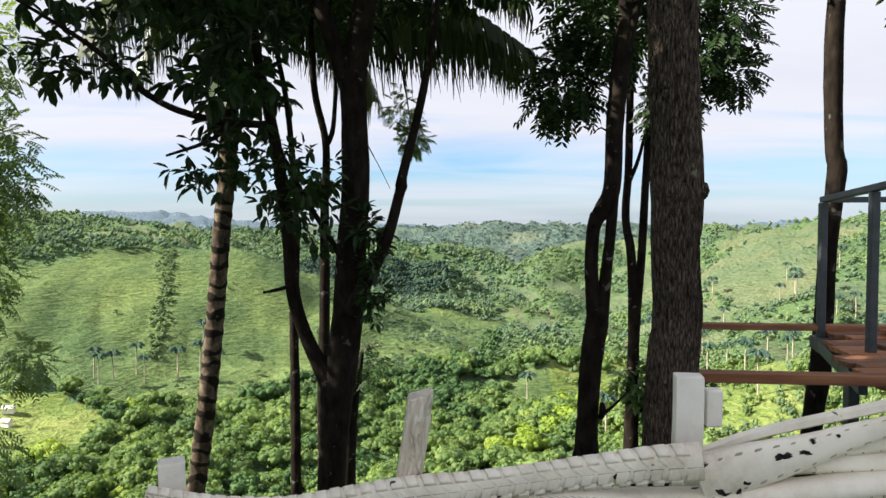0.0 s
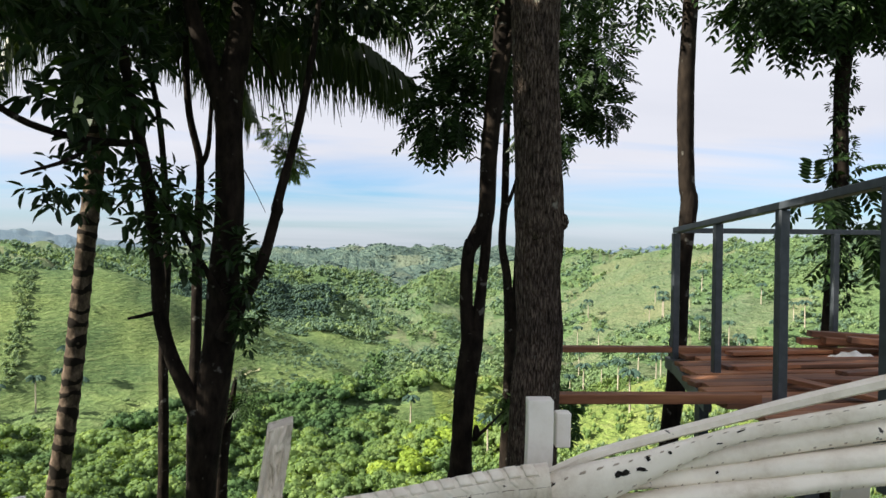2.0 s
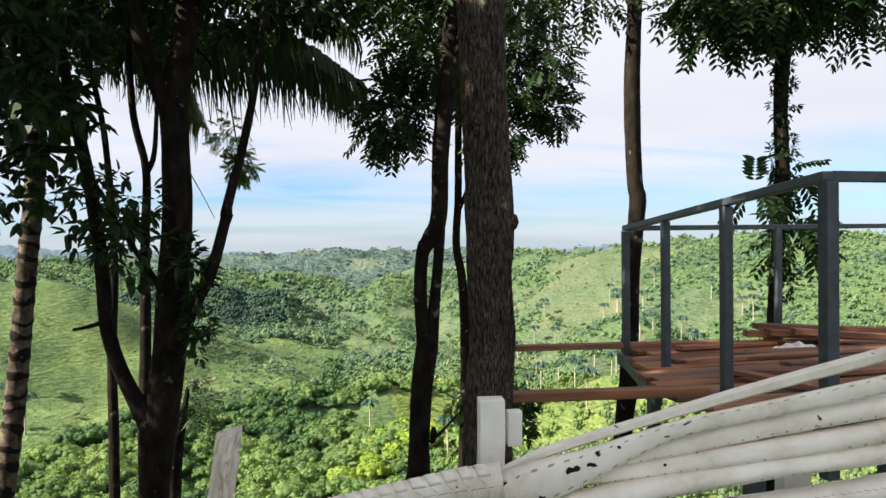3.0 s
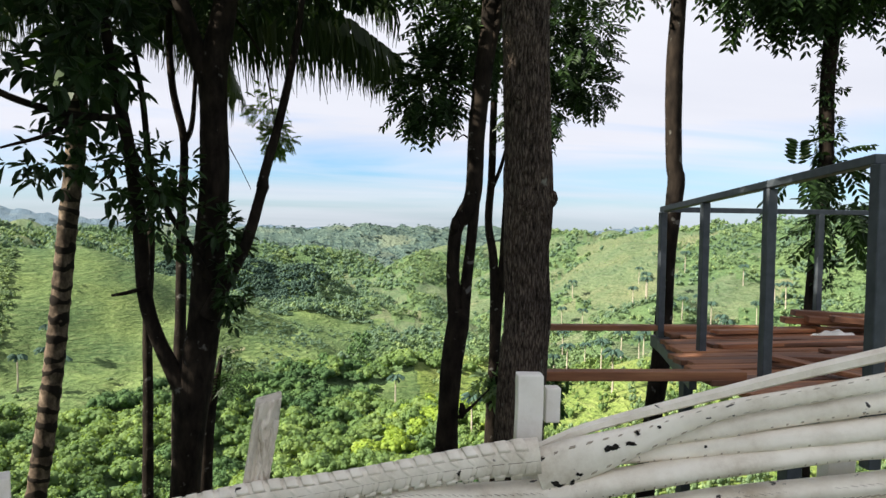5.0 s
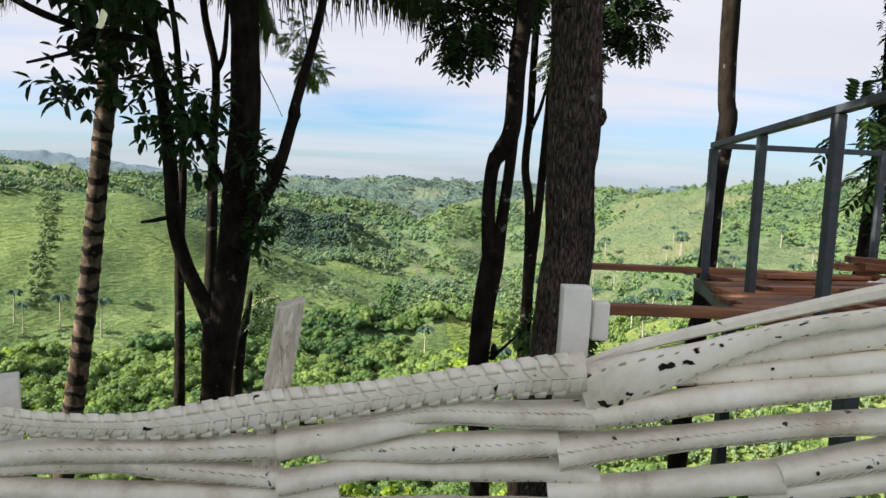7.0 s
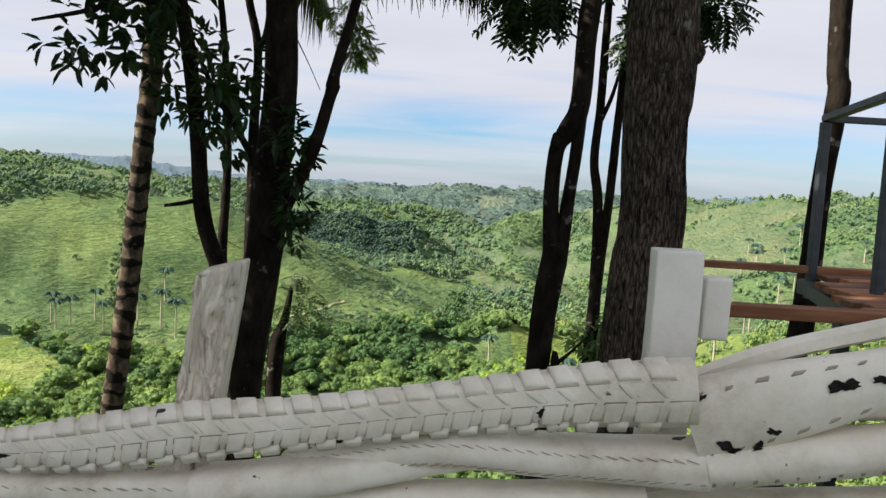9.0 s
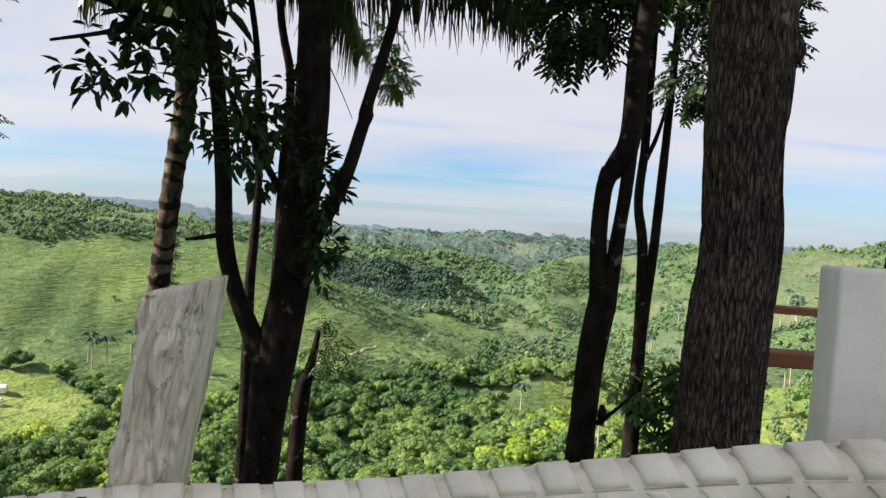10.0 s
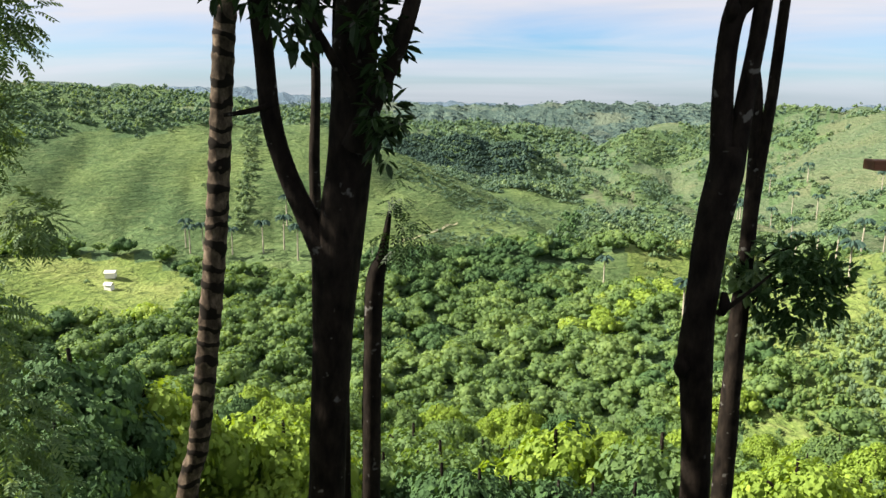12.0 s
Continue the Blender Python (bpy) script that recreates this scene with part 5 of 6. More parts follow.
def coconut_palm():
    t, off = rooted("coconut_palm", "leaning coconut palm with a ringed pale trunk", -3.9, 10.6)
    g = float(land(-3.9, 10.6)) - 0.3
    v, f = limb([(-4.2, 10.6, g, 0.17), (-3.91, 10.6, -4.11, 0.13), (-3.71, 10.6, -3.32, 0.125), (-3.44, 10.6, -1.45, 0.128), (-3.29, 10.6, -0.17, 0.124), (-3.15, 10.6, 1.4, 0.12), (-3.06, 10.6, 2.23, 0.122), (-3.03, 10.6, 3.02, 0.126), (-3.0, 10.6, 4.3, 0.13), (-2.98, 10.6, 4.75, 0.11)], 18, 0.02, 0.04, 6, 2.0, rings=0.24)
    raw("trunk", v + off, f, BARK_PALM, t, True)
    top = np.array([-2.98, 10.6, 4.55])

    def frond(points, hang, seed):
        g2 = np.random.default_rng(seed)
        c = smooth_path([(*p, 0.035 - 0.006 * k) for k, p in enumerate(points)], 0.03)
        rv, rf = limb([tuple(q) for q in c[:: max(1, len(c) // 8)]], 6, 0.15, 0.02)
        raw("frond_stalk", rv + off, rf, LEAF_FROND, t, True)
        m = len(c)
        vs, fs, at = [], [], 0
        tan = np.gradient(c[:, :3], axis=0)
        tan /= np.linalg.norm(tan, axis=1)[:, None]
        for k in range(6, m):
            u = k / m
            ln = hang * (0.55 + 0.9 * np.sin(np.pi * min(1, 0.12 + u * 0.86))) * (0.85 + 0.3 * g2.random())
            side = np.cross(tan[k], [0, 0, 1])
            side /= np.linalg.norm(side)
            for sgn in (-1, 1):
                out = side * sgn * 0.75 + tan[k] * 0.55 + np.array([0, 0, 0.15])
                p0 = c[k, :3]
                p1 = p0 + out * ln * 0.3
                p2 = p1 + (out * 0.35 + np.array([0, 0, -0.75])) * ln * 0.35
                p3 = p2 + (out * 0.10 + np.array([0, 0, -1.0]) + 0.12 * g2.normal(size=3)) * ln * 0.4
                w = tan[k] * 0.017
                pts = [p0 - w, p0 + w, p1 - w * 1.3, p1 + w * 1.3, p2 - w, p2 + w, p3 - w * 0.15, p3 + w * 0.15]
                vs += pts
                fs += [[at, at + 1, at + 3, at + 2], [at + 2, at + 3, at + 5, at + 4], [at + 4, at + 5, at + 7, at + 6]]
                at += 8
        raw("frond", np.array(vs) + off, np.array(fs), LEAF_FROND, t)

    frond([top, top + [1.0, -0.1, -0.15], top + [2.2, -0.2, -0.22], top + [3.3, -0.3, -0.36], top + [4.1, -0.35, -0.8]], 1.05, 1)
    frond([top, top + [1.1, 0.3, -0.1], top + [2.2, 0.4, -0.1], top + [3.3, 0.5, -0.3], top + [4.0, 0.5, -0.8]], 1.0, 11)
    frond([top, top + [0.9, -0.5, 0.6], top + [2.0, -0.9, 0.7], top + [3.1, -1.2, 0.3], top + [3.9, -1.5, -0.4]], 0.9, 2)
    frond([top, top + [-0.5, -0.7, 0.1], top + [-0.9, -1.5, -0.4], top + [-1.1, -2.0, -1.2]], 0.8, 3)
    frond([top, top + [0.3, -0.9, 0.2], top + [0.6, -1.8, -0.1], top + [0.8, -2.4, -0.8]], 0.8, 4)
    frond([top, top + [-0.5, 0.1, 0.1], top + [-1.0, 0.1, -0.25], top + [-1.35, 0.0, -1.0]], 0.75, 5)
    frond([top, top + [0.6, 0.8, 0.2], top + [1.3, 1.4, -0.2], top + [1.8, 1.9, -1.1]], 0.85, 6)
    frond([top, top + [-0.6, 0.8, 0.5], top + [-1.3, 1.6, 0.6], top + [-2.0, 2.4, 0.0]], 0.85, 7)
    frond([top, top + [0.1, 0.2, 0.9], top + [0.3, 0.5, 1.9], top + [0.9, 0.9, 2.8]], 0.8, 8)
    dead = [rosettes((-2.9, 10.3, 3.6), (0.35, 0.35, 0.8), 40, 0.4, 3)]
    raw("climbing_leaves", *moved(dead, off), LEAF_NEAR, t, label="large hanging leaves on the palm trunk")


big_trunk()
forked_tree()
twin_stem_tree()
leaning_tree()
coconut_palm()
small_trees()
shade_tree()

# ---- deck of red planks with a steel railing ----


def box_mesh(sx, sy, sz, bevel):
    bm = bmesh.new()
    bmesh.ops.create_cube(bm, size=1.0)
    bmesh.ops.scale(bm, vec=(sx, sy, sz), verts=bm.verts)
    bmesh.ops.bevel(bm, geom=bm.edges[:], offset=bevel, segments=1, affect="EDGES")
    return bm


def bar(name, a, b, width, height, mat, parent, origin, bevel=0.004, label=""):
    """A straight bevelled bar from a to b."""
    a, b = Vector(a), Vector(b)
    bm = box_mesh(width, height, (b - a).length, bevel)
    d = (b - a).normalized()
    turn = d.to_track_quat("Z", "Y").to_matrix().to_4x4()
    bm.transform(Matrix.Translation((a + b) / 2 - Vector(origin)) @ turn)
    return part(name, bm, mat, parent, label)


def railing():
    o = (3.0, 5.9, 0.5)
    t = thing("deck_railing", "dark grey square steel railing of the unfinished deck", "railing", o)
    c, nr = Vector((2.997, 5.933, 1.648)), Vector((2.548, 2.963, 1.825))
    bar("top_rail", c, nr, 0.06, 0.045, STEEL, t, o)
    bar("top_rail", c + Vector((0.035, 0, 0)), (5.95, 6.17, 1.665), 0.045, 0.045, STEEL, t, o)
    bar("top_rail", nr + Vector((0.032, 0.02, 0)), (5.1, 3.02, 1.83), 0.045, 0.05, STEEL, t, o)
    for k, w in ((0.0, 0.055), (0.316, 0.055), (0.65, 0.06), (1.0, 0.065)):
        p = c.lerp(nr, k)
        bar("post", (p.x, p.y, 0.44), (p.x, p.y, p.z - 0.024), w, w, STEEL, t, o)
    for x in (4.58, 5.93):
        y = 5.933 + (x - 2.997) * 0.08
        bar("post", (x, y, 0.44), (x, y, 1.64), 0.055, 0.055, STEEL, t, o)


def deck():
    o = (4.2, 4.9, 0.3)
    f = thing("steel_platform", "grey steel beams carrying the plank deck on posts", "platform", o)
    bar("beam", (3.0, 6.05, 0.51), (2.60, 3.45, 0.51), 0.06, 0.10, STEEL, f, o)
    bar("beam", (5.95, 6.4, 0.51), (5.6, 3.2, 0.51), 0.06, 0.10, STEEL, f, o)
    bar("beam", (3.05, 6.0, 0.50), (5.9, 6.2, 0.50), 0.06, 0.08, STEEL, f, o)
    bar("beam", (2.66, 3.6, 0.50), (5.6, 3.45, 0.50), 0.06, 0.08, STEEL, f, o)
    bar("beam", (2.98, 5.9, 0.50), (2.50, 4.45, 0.50), 0.05, 0.09, STEEL, f, o)
    for x, y in ((3.3, 6.02), (5.9, 6.25), (5.62, 3.45), (2.64, 3.65)):
        bar("column", (x, y, float(land(x, y)) - 0.3), (x, y, 0.48), 0.09, 0.09, STEEL, f, o)
    r = random.Random(4)
    g = "red timber planks laid on the deck"

    def board(a, b, w, h, label, group=g, lean=0.0):
        mid = (Vector(a) + Vector(b)) / 2
        ln = (Vector(b) - Vector(a)).length
        bm = box_mesh(ln, w, h, 0.004)
        for v in bm.verts:
            v.co.z += 0.006 * math.sin(v.co.x * 2.1 + a[1] * 5)
        ob = part("deck_plank", bm, PLANK)
        d = Vector(b) - Vector(a)
        ob.matrix_basis = Matrix.Translation(mid) @ pose(0, 0, 0, lean, -math.degrees(math.atan2(d.z, math.hypot(d.x, d.y))), math.degrees(math.atan2(d.y, d.x)))
        tagged(ob, label, "plank", group)

    y = 3.62
    while y < 6.05:
        w = 0.10 + 0.05 * r.random()
        x0 = 2.44 + max(0.0, y - 4.47) * 0.41 + 0.20 * (r.random() - 0.3)
        tilt = 0.03 * (r.random() - 0.5)
        board((x0, y, 0.583 + 0.014 * r.random()), (5.6 + 0.4 * r.random(), y + tilt, 0.583 + 0.006 * r.random()), w, 0.035, "rough red-brown timber plank lying on the steel frame", lean=5 * (r.random() - 0.5))
        y += w + 0.008 + 0.03 * r.random()
    for k in range(9):
        yy = 4.35 + 1.5 * r.random()
        x0 = 2.7 + (yy - 4.35) * 0.35 + 0.9 * r.random()
        board((x0, yy, 0.628 + 0.01 * r.random()), (x0 + 1.2 + r.random() * 1.2, yy + 0.5 * (r.random() - 0.5), 0.628), 0.08 + 0.04 * r.random(), 0.03, "loose red plank lying askew on the deck", lean=8 * (r.random() - 0.5))
    board((1.77, 5.95, 0.648), (4.1, 5.99, 0.612), 0.11, 0.045, "long dark red plank sticking out past the deck edge")
    board((1.26, 4.22, 0.620), (2.62, 4.08, 0.628), 0.10, 0.055, "thick red timber beam sticking out past the deck edge")
    board((3.05, 4.55, 0.655), (3.35, 3.75, 0.64), 0.10, 0.03, "loose red plank lying askew on the deck")
    for k in range(4):
        q, row = k % 3, k // 3
        board((4.14 + 0.14 * q + 0.10 * row, 5.92 - 0.13 * q, 0.70 + 0.062 * row + 0.02 * q), (5.9, 5.5 - 0.13 * q, 0.645 + 0.055 * row), 0.12, 0.052, "orange-red plank on a stack of planks", "stacked planks")
    for x, y in ((4.36, 5.78), (5.6, 5.46)):
        board((x, y - 0.24, 0.638), (x + 0.02, y + 0.18, 0.638), 0.06, 0.045, "short wooden spacer under a stack of planks", "stacked planks")
    bm = bmesh.new()
    bmesh.ops.create_grid(bm, x_segments=14, y_segments=10, size=0.5)
    for v in bm.verts:
        d = math.hypot(v.co.x, v.co.y)
        v.co = (v.co.x * 0.34, v.co.y * 0.22, 0.012 + 0.045 * max(0.0, 1 - 1.6 * d) + 0.018 * math.sin(v.co.x * 13) * math.cos(v.co.y * 11))
    sheet = part("plastic_sheet", bm, PAINT_POST, smooth=True)
    sheet.matrix_basis = pose(4.34, 5.50, 0.612, 0, 0, 20)
    tagged(sheet, "crumpled white plastic sheet lying by the planks", "plastic sheet")

railing()
deck()

# ---- fence of painted tyre strips ----


def fence_y(x):
    return np.where(x > 0.77, 2.28 - 0.28 * (x - 0.77), 2.28 + 0.17 * (0.77 - x))


FENCE = thing("tyre_fence", "white-painted fence woven from old tyre strips between timber posts", "fence", (0.3, 2.4, 0.0))
F0 = np.array([0.3, 2.4, 0.0])


def band_frame(rows, lift=0.0, step=0.012):
    p = smooth_path([(x, float(fence_y(np.float64(x))) + back - lift, z, r) for x, z, r, back in rows], step)
    c = p[:, :3]
    tan = np.gradient(c, axis=0)
    tan /= np.linalg.norm(tan, axis=1)[:, None]
    out = np.cross(tan, [0, 0, 1.0])
    out /= np.linalg.norm(out, axis=1)[:, None]
    up = np.cross(out, tan)
    return c, p[:, 3], out, up, np.r_[0, np.cumsum(np.linalg.norm(np.diff(c, axis=0), axis=1))]


def strip(label, rows, deep=0.62, twist=0.0, mat=None, wave=0.05, open_deg=115):
    """A curved strip cut from a tyre, hollow at the back, swept along the fence."""
    c, r, out, up, s = band_frame(rows)
    n = 16
    a = np.radians(np.linspace(-open_deg, open_deg, n))
    prof = []
    for ang in a:
        prof.append((math.cos(ang), math.sin(ang), 0.0))
    for ang in a[::-1]:
        prof.append((math.cos(ang), math.sin(ang), 0.009))
    k = len(prof)
    tw = np.radians(twist) * np.clip(s / max(s[-1], 1e-6), 0, 1)
    o2 = out * np.cos(tw)[:, None] + up * np.sin(tw)[:, None]
    u2 = up * np.cos(tw)[:, None] - out * np.sin(tw)[:, None]
    verts = []
    for co, si, thin in prof:
        w = 1 + wave * 2 * (fbm(s * 4.5 + rows[0][0] * 7, np.full_like(s, si * 1.3 + rows[0][1] * 5), 0.5, 3) - 0.5)
        rr = r * w - thin
        flat = np.sign(co) * abs(co) ** 0.7
        verts.append(c + o2 * (flat * rr * deep)[:, None] + u2 * (si * rr)[:, None])
    v = np.stack(verts, 1)
    m = len(c)
    i, j = np.meshgrid(np.arange(m - 1), np.arange(k), indexing="ij")
    j2 = (j + 1) % k
    faces = np.stack([i * k + j, (i + 1) * k + j, (i + 1) * k + j2, i * k + j2], -1).reshape(-1, 4)
    caps = []
    for row in (0, m - 1):
        for q in range(n - 1):
            caps.append([row * k + q, row * k + q + 1, row * k + k - 2 - q, row * k + k - 1 - q])
    ob = raw("tyre_strip", v.reshape(-1, 3) - F0, np.vstack([faces, np.array(caps)]), mat or PAINT, FENCE, True, label)
    ob.data.set_sharp_from_angle(angle=radians(50))

    def surface(at, ang, h):
        f = np.interp(at, s, np.arange(m))
        q = int(min(f, m - 2))
        co, si = math.cos(ang), math.sin(ang)
        flat = np.sign(co) * abs(co) ** 0.7
        rr = r[q] + h
        return c[q] + (c[q + 1] - c[q]) * (f - q) + o2[q] * flat * rr * deep + u2[q] * si * rr

    return surface, s[-1], ob


def tread_block(surface, s0, s1, a0, a1, skew, high, g, taper=None):
    """A raised lug of the tread with rounded shoulders, skewed along the strip."""
    cs, ca = (s0 + s1) / 2, (a0 + a1) / 2
    high = high * (0.85 + 0.3 * g.random())
    jog = [(0.002 * (g.random() - 0.5), 0.04 * (g.random() - 0.5)) for _ in range(4)]
    rings = []
    for inset, h in ((1.0, -0.003), (0.97, high * 0.55), (0.90, high * 0.88), (0.74, high)):
        for (s, ang), (js, ja) in zip(((s0, a0), (s1, a0), (s1, a1), (s0, a1)), jog):
            low = h if ang != taper else min(h, high * 0.12)
            q = ca + (ang - ca) * inset + ja
            rings.append(surface(cs + (s - cs) * inset + js + skew * (ang - a0), q, low))
    v = np.array(rings) - F0
    f = [[12, 13, 14, 15]]
    for r in range(3):
        for k in range(4):
            k2 = (k + 1) % 4
            f.append([4 * r + k, 4 * r + k2, 4 * r + 4 + k2, 4 * r + 4 + k])
    return v, np.array(f)


def grime_shade(surface, s0, s1, a0, a1, skew):
    """The groove round the foot of a lug, grime and shade painted as one dark patch, a hair proud of the strip."""
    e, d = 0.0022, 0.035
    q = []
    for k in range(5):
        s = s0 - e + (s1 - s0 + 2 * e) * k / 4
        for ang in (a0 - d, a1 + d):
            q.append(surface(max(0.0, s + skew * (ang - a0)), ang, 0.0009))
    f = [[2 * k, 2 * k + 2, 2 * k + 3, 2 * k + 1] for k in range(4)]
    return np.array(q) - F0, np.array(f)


def lugs(surface, length, ob, rows, pitch, high, single=True, start=0.0, end=None, mat=None):
    g = np.random.default_rng(int(length * 1000))
    blocks, dirt = [], []
    for a0, a1, shift, skew, fill, *fade in rows:
        fade = math.radians(fade[0]) if fade else None
        s = start + pitch * (0.1 + shift)
        while s + pitch * fill + 0.012 < (end or length):
            ln = pitch * fill * (0.92 + 0.16 * g.random() if mat is None else 0.6 + 0.7 * g.random())
            blocks.append(tread_block(surface, s, s + ln, math.radians(a0), math.radians(a1), skew, high, g, fade))
            # these patches paint the groove's shade as well as its dirt
            if single and fill > 0.5:
                dirt.append(grime_shade(surface, s, s + ln, math.radians(a0), math.radians(a1), skew))
            s += pitch
    if single:
        for v, f in blocks:
            raw("tread_block", v, f, PAINT, ob, True)
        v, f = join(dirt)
        tagged(raw("tread_groove", v, f, GROOVE, ob), "grooves round the tread blocks, grime and shade in their dark colour", kind="stuff")
    elif blocks:
        v, f = join(blocks)
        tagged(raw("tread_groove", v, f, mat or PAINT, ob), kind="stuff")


def chip(surface, ob, spots):
    """Flaked paint: ragged dark patches of bare rubber, a hair proud of the strip."""
    g = np.random.default_rng(len(spots))
    for s, deg, size in spots:
        m = 36
        rim, turn, seed = [], g.random() * 3.1, g.random() * 50
        for k in range(m):
            a = k * 2 * math.pi / m
            wob = float(fbm(math.cos(a) * 2.6 + seed, math.sin(a) * 2.6, seed, 3))
            rr = 0.78 * size * (0.15 + 1.5 * wob) * (1.0 + 0.45 * math.cos(2 * (a - turn)))
            rim.append(surface(max(0.002, s + rr * math.cos(a)), math.radians(deg) + rr * math.sin(a) / 0.075, 0.0022))
        v = np.array([surface(s, math.radians(deg), 0.0035), *rim]) - F0
        raw("paint_chip", v, [[0, 1 + k, 1 + (k + 1) % m] for k in range(m)], RUBBER, ob, label="bare black rubber under flaked paint")


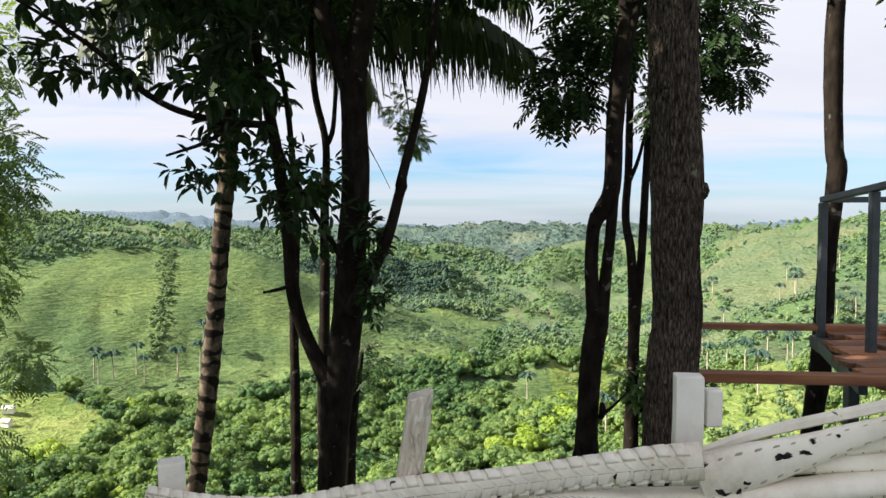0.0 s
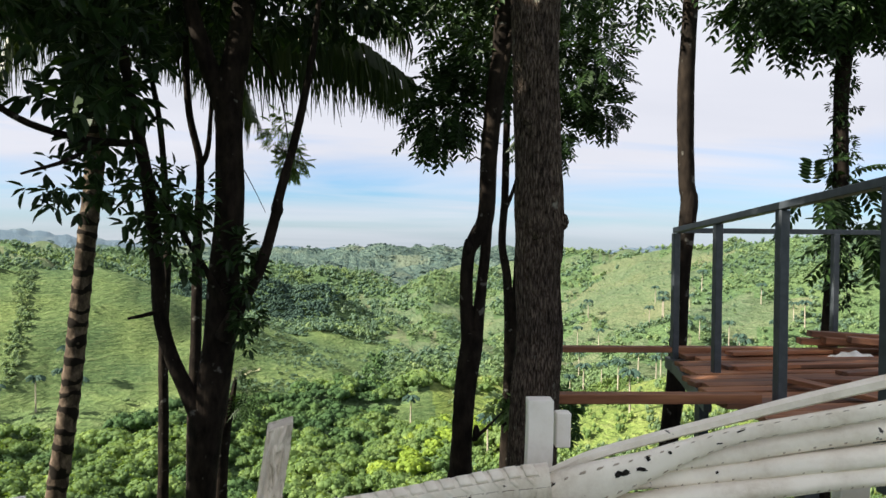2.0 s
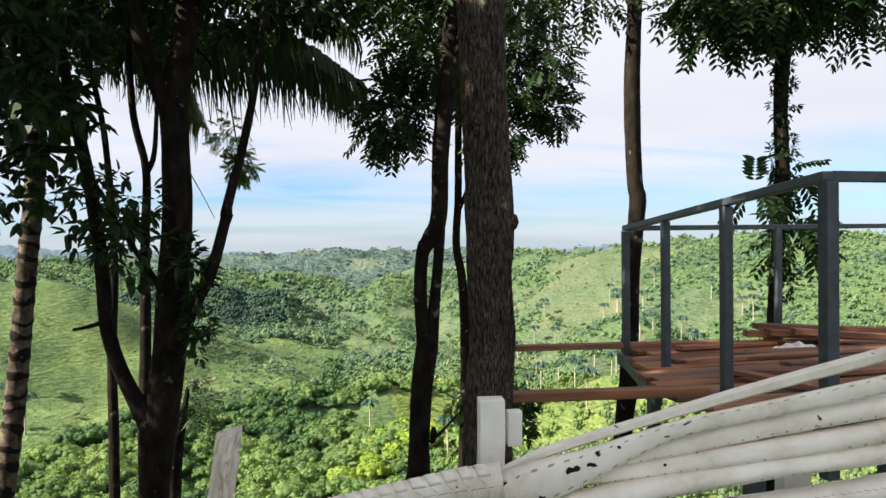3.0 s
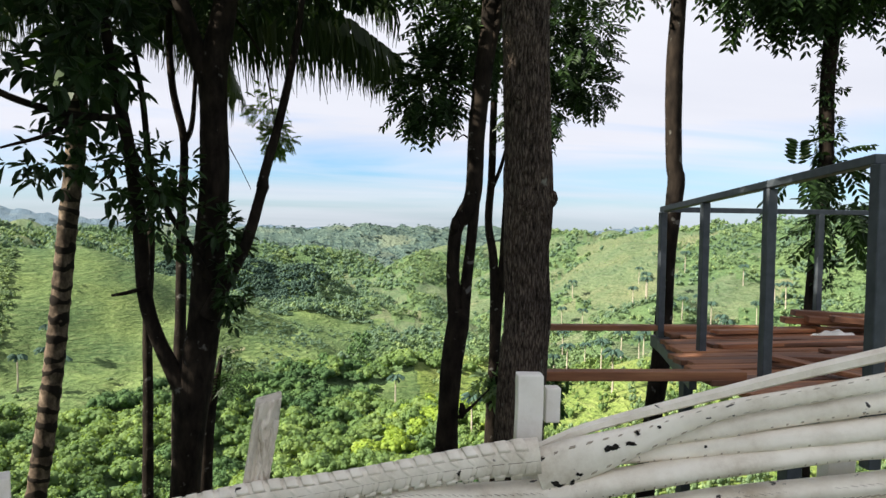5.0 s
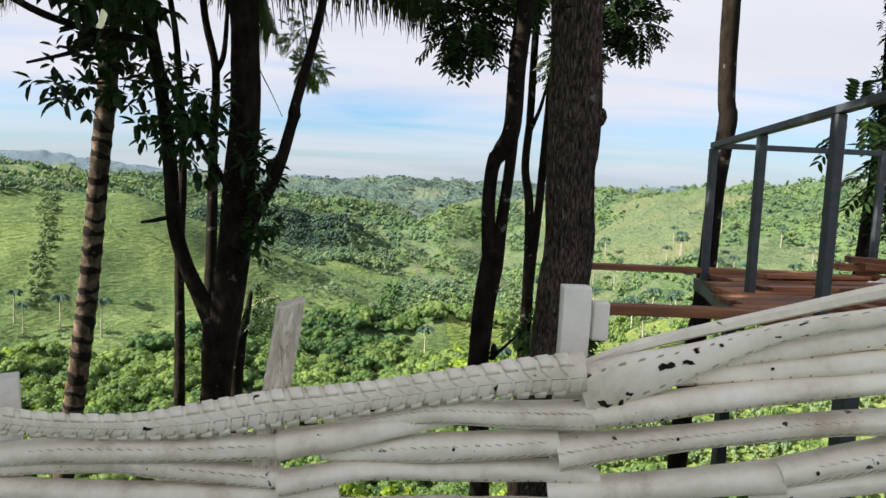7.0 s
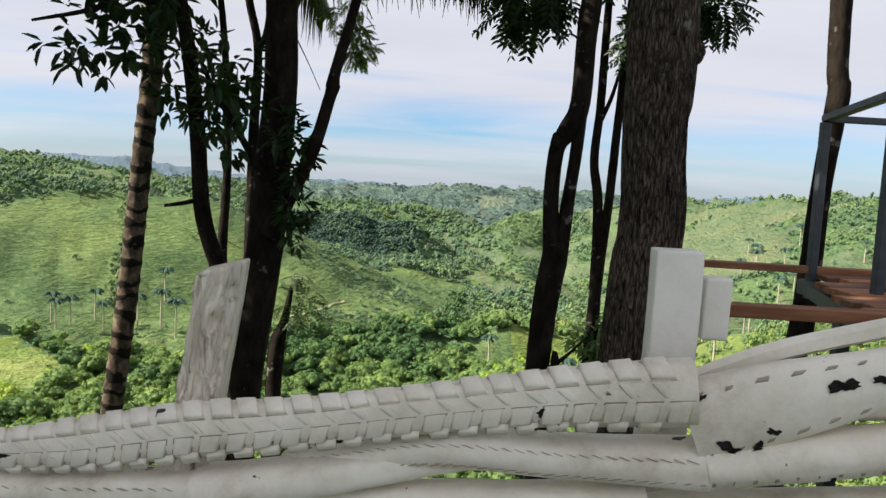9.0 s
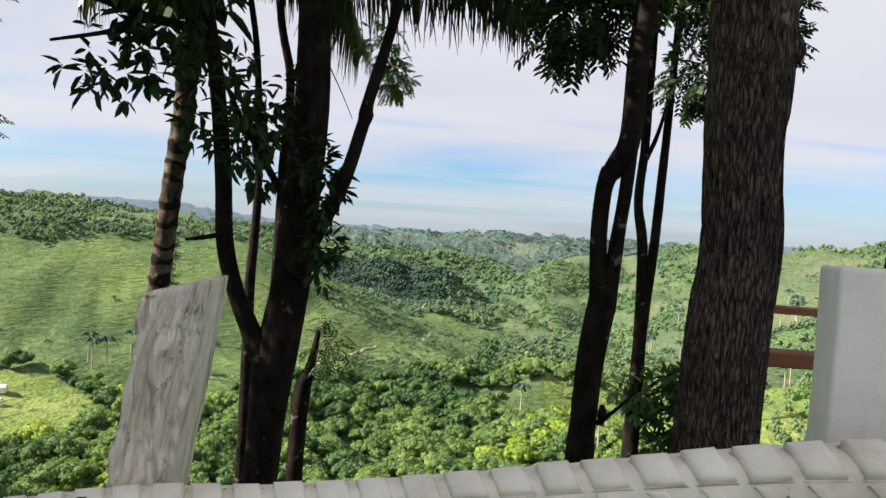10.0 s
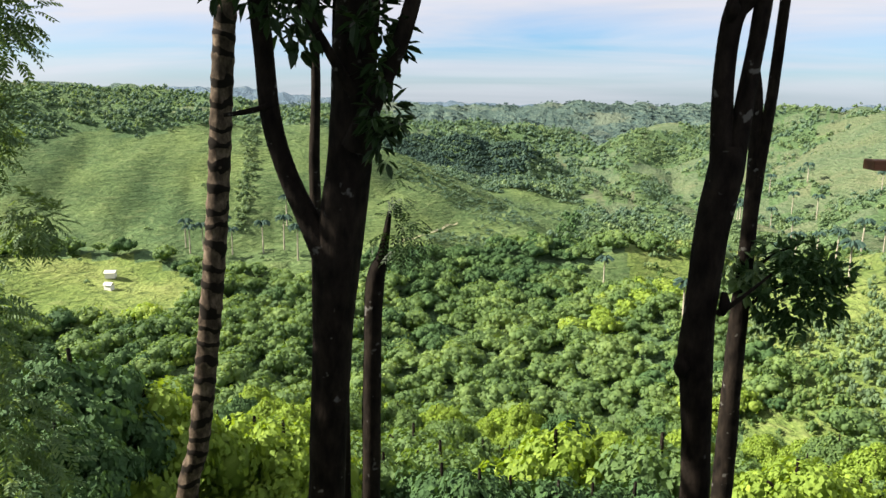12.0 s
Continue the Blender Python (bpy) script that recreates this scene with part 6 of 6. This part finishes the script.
def build_fence():
    name = "white-painted curved tyre strip with raised tread blocks"
    plain = "smooth white-painted tyre strip with dirty worn paint"
    chevron = (
        (34, 84, 0.0, -0.014, 0.76), (4, 28, 0.36, -0.040, 0.30, 4),
        (-36, -3, 0.35, 0.018, 0.70, -3), (-66, -41, 0.52, 0.008, 0.70),
    )
    sf, ln, ob = strip(name, [(-0.985, 0.563, 0.036, -0.01), (-0.9, 0.556, 0.034, -0.01), (-0.75, 0.551, 0.031, -0.015), (-0.6, 0.5545, 0.031, -0.015), (-0.5, 0.561, 0.034, -0.015), (-0.4, 0.575, 0.040, -0.015), (-0.3, 0.594, 0.046, -0.02), (-0.2, 0.616, 0.049, -0.02), (-0.1, 0.638, 0.049, -0.02), (0.0, 0.655, 0.047, -0.02), (0.1, 0.672, 0.044, -0.02), (0.2, 0.691, 0.042, -0.02), (0.3, 0.711, 0.042, -0.02), (0.4, 0.731, 0.043, -0.02), (0.5, 0.751, 0.046, -0.025), (0.6, 0.768, 0.051, -0.025), (0.7, 0.783, 0.056, -0.03), (0.775, 0.792, 0.058, -0.03)], 0.8)
    lugs(sf, ln, ob, chevron, 0.051, 0.0105)
    chip(sf, ob, ((0.54, -6, 0.020), (1.56, -20, 0.016), (1.70, 62, 0.010), (1.20, -50, 0.014), (0.02, 20, 0.012)))
    # notches as flat dark ticks, the recess shade put into their colour
    edge = ((-49, -42, 0.0, 0.05, 0.30), (44, 50, 0.3, 0.05, 0.28))
    low = ((-40, -26, 0.0, 0.006, 0.16),)
    fine = ((-36, -25, 0.0, 0.10, 0.24), (24, 33, 0.5, -0.10, 0.24))
    sf, ln, ob = strip("white strip with chipped paint showing black rubber", [(0.775, 0.735, 0.072, -0.02), (0.83, 0.757, 0.070, -0.02), (0.904, 0.79, 0.066, -0.02), (1.056, 0.845, 0.048, -0.01), (1.19, 0.900, 0.034, 0.0), (1.351, 0.960, 0.026, 0.0), (1.591, 1.015, 0.026, 0.0), (1.95, 1.10, 0.028, 0.0)], 0.6, wave=0.12)
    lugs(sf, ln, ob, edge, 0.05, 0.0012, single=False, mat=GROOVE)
    chip(sf, ob, ((0.24, 12, 0.022), (0.30, 6, 0.016), (0.33, 34, 0.012), (0.05, -38, 0.020), (0.09, -52, 0.016), (0.12, -30, 0.011), (0.40, 30, 0.010), (0.55, -8, 0.010), (0.62, 30, 0.012), (0.03, 40, 0.010)))
    rows = (
        ([(1.05, 0.80, 0.024, 0.07), (1.178, 0.842, 0.028, 0.06), (1.354, 0.89, 0.034, 0.045), (1.593, 0.95, 0.037, 0.04), (1.95, 1.02, 0.04, 0.04)], low, 0.045),
        ([(0.86, 0.735, 0.026, 0.08), (0.95, 0.757, 0.028, 0.07), (1.211, 0.807, 0.032, 0.045), (1.43, 0.855, 0.035, 0.02), (1.598, 0.886, 0.037, 0.01), (1.95, 0.95, 0.04, 0.01)], low, 0.05),
        ([(0.806, 0.669, 0.047, -0.012), (1.063, 0.724, 0.046, 0.0), (1.361, 0.788, 0.040, 0.0), (1.602, 0.834, 0.038, 0.0), (1.95, 0.89, 0.04, 0.0)], low, 0.032),
        ([(0.08, 0.575, 0.026, 0.04), (0.146, 0.591, 0.032, 0.03), (0.365, 0.643, 0.043, 0.01), (0.583, 0.652, 0.045, 0.0), (0.812, 0.667, 0.049, -0.008)], fine, 0.022),
        ([(-1.6, 0.38, 0.05, 0.0), (-0.965, 0.429, 0.042, 0.02), (-0.699, 0.467, 0.044, 0.01), (-0.385, 0.489, 0.043, 0.0), (-0.070, 0.523, 0.044, -0.005)], fine, 0.03),
        ([(-0.075, 0.525, 0.048, -0.012), (0.163, 0.574, 0.043, 0.0), (0.349, 0.617, 0.036, 0.02), (0.5, 0.64, 0.03, 0.05)], (), 0.03),
        ([(0.05, 0.492, 0.026, 0.04), (0.113, 0.501, 0.032, 0.03), (0.317, 0.53, 0.046, 0.01), (0.519, 0.553, 0.047, 0.0), (0.722, 0.578, 0.044, 0.0)], fine, 0.03),
        ([(0.715, 0.545, 0.054, -0.012), (0.85, 0.575, 0.05, 0.0), (1.068, 0.622, 0.042, 0.0), (1.368, 0.685, 0.040, 0.0), (1.611, 0.723, 0.041, 0.0), (1.95, 0.78, 0.045, 0.0)], fine, 0.024),
        ([(-1.6, 0.32, 0.04, 0.0), (-0.966, 0.393, 0.038, 0.03), (-0.613, 0.43, 0.036, 0.025), (-0.386, 0.428, 0.038, 0.01), (-0.071, 0.421, 0.038, 0.0)], fine, 0.03),
        ([(-0.075, 0.409, 0.043, -0.01), (0.148, 0.457, 0.035, 0.0), (0.386, 0.471, 0.034, 0.0), (0.723, 0.49, 0.037, 0.0), (0.839, 0.472, 0.032, 0.01)], low, 0.04),
        ([(0.70, 0.425, 0.048, 0.0), (0.9, 0.455, 0.044, 0.0), (1.075, 0.489, 0.044, 0.0), (1.315, 0.534, 0.052, 0.0)], (), 0.03),
        ([(1.302, 0.547, 0.045, -0.01), (1.617, 0.641, 0.050, 0.0), (1.95, 0.73, 0.05, 0.0)], fine, 0.03),
        ([(1.25, 0.476, 0.034, 0.02), (1.321, 0.494, 0.036, 0.0), (1.623, 0.567, 0.039, 0.0), (1.95, 0.64, 0.04, 0.0)], (), 0.03),
        ([(-1.6, 0.30, 0.034, 0.03), (-0.967, 0.335, 0.036, 0.0), (-0.614, 0.345, 0.038, 0.0), (-0.23, 0.36, 0.038, 0.0), (0.1, 0.38, 0.036, 0.03)], (), 0.03),
        ([(-0.2, 0.30, 0.042, 0.01), (0.2, 0.335, 0.044, 0.0), (0.6, 0.36, 0.044, 0.0), (1.0, 0.37, 0.044, 0.02)], fine, 0.03),
        ([(0.95, 0.36, 0.044, 0.0), (1.4, 0.41, 0.045, 0.0), (1.95, 0.52, 0.045, 0.0)], (), 0.03),
        ([(-1.6, 0.21, 0.04, 0.0), (-0.9, 0.24, 0.042, 0.0), (0.1, 0.25, 0.042, 0.0), (1.0, 0.27, 0.044, 0.0), (1.95, 0.40, 0.045, 0.0)], (), 0.03),
        ([(-1.6, 0.12, 0.042, 0.0), (0.0, 0.15, 0.044, 0.0), (1.0, 0.17, 0.044, 0.0), (1.95, 0.29, 0.045, 0.0)], (), 0.03),
    )
    for pts, pattern, pitch in rows:
        sf, ln, ob = strip(plain, [(x, z, r * 0.82, b) for x, z, r, b in pts], 1.45, wave=0.13)
        if ln > 0.6:
            g = np.random.default_rng(int(pts[0][1] * 1000))
            chip(sf, ob, [(ln * (0.1 + 0.8 * g.random()), -50 + 90 * g.random(), 0.005 + 0.006 * g.random()) for _ in range(1)])
        if pattern:
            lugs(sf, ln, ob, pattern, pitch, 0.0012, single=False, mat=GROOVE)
    # the thin split pole along the top
    v, f = limb([(x, float(fence_y(np.float64(x))) + 0.035, z - 0.01, r) for x, z, r in ((0.78, 0.80, 0.016), (0.90, 0.862, 0.018), (1.052, 0.918, 0.018), (1.346, 1.012, 0.019), (1.583, 1.085, 0.022), (1.95, 1.19, 0.024))], 6, 0.05, 0.10, 6, 3.0)
    raw("top_pole", v - F0, f, PAINT, FENCE, False, "white split pole with cracked paint")


def fence_post(x, y, top, wide, deep, turn, lean, slant, label, mat, bottom=-0.15, grain=0.0):
    """A sawn timber post with rounded edges, a cut top and, where it is weathered, raised grain."""
    bm = bmesh.new()
    bmesh.ops.create_cube(bm, size=1.0)
    bmesh.ops.scale(bm, vec=(wide, deep, top - bottom), verts=bm.verts)
    bmesh.ops.bevel(bm, geom=bm.edges[:], offset=0.006, segments=3, affect="EDGES", profile=0.6)
    tall = [e for e in bm.edges if abs(e.verts[0].co.z - e.verts[1].co.z) > 0.4 * (top - bottom)]
    bmesh.ops.subdivide_edges(bm, edges=tall, cuts=150 if grain else 14)
    if grain:
        for axis in (0, 1):
            flat = [e for e in bm.edges if abs(e.verts[0].co[axis] - e.verts[1].co[axis]) > 0.03]
            bmesh.ops.subdivide_edges(bm, edges=flat, cuts=26, use_grid_fill=True)
    bm.normal_update()
    co = np.array([v.co[:] for v in bm.verts])
    side = np.where(np.abs(co[:, 0]) / wide > np.abs(co[:, 1]) / deep, co[:, 1] + 0.3, co[:, 0])
    warp = fbm(co[:, 0] * 14, co[:, 1] * 14, co[:, 2] * 9, 3) - 0.5
    ridge = 0.62 - np.abs(2 * fbm(side * 46 + warp * 7, co[:, 2] * 5.0 + warp * 3, 0.4, 4) - 1) * 1.9
    for v, h in zip(bm.verts, ridge):
        if grain and abs(v.normal.z) < 0.5:
            v.co += v.normal * float(h) * grain * (1.0 if v.normal.y < -0.6 else 0.08)
        if v.co.z > (top - bottom) * 0.49:
            v.co.z += slant * v.co.x / wide
        v.co.x += 0.004 * math.sin(v.co.z * 9 + x * 20)
        v.co.y += 0.003 * math.sin(v.co.z * 7 + x * 11)
    bm.transform(Matrix.Translation((0, 0, (top + bottom) / 2)))
    bm.transform(Matrix.Translation(Vector((x, y, 0)) - Vector(F0)) @ Matrix.Shear("XY", 4, (lean, 0)) @ pose(0, 0, 0, 0, 0, turn))
    return part("fence_post", bm, mat, FENCE, label, smooth=True)


build_fence()
fence_post(0.787, 2.42, 1.014, 0.086, 0.07, -8, 0.0, 0.0, "square white timber post", PAINT_POST)
fence_post(0.880, 2.44, 0.964, 0.050, 0.05, -6, 0.0, 0.0, "short white timber block fixed to a post", PAINT_POST, 0.845)
fence_post(-0.171, 2.48, 0.938, 0.078, 0.10, 3, 0.115, 0.022, "leaning white post with cracked wood grain", PAINT_WOOD, grain=0.019)
fence_post(-0.94, 2.66, 0.657, 0.09, 0.085, 20, 0.0, 0.004, "square white timber post", PAINT_POST)
fence_post(1.75, 2.17, 1.0, 0.09, 0.07, -12, 0.0, 0.0, "square white timber post", PAINT_POST)
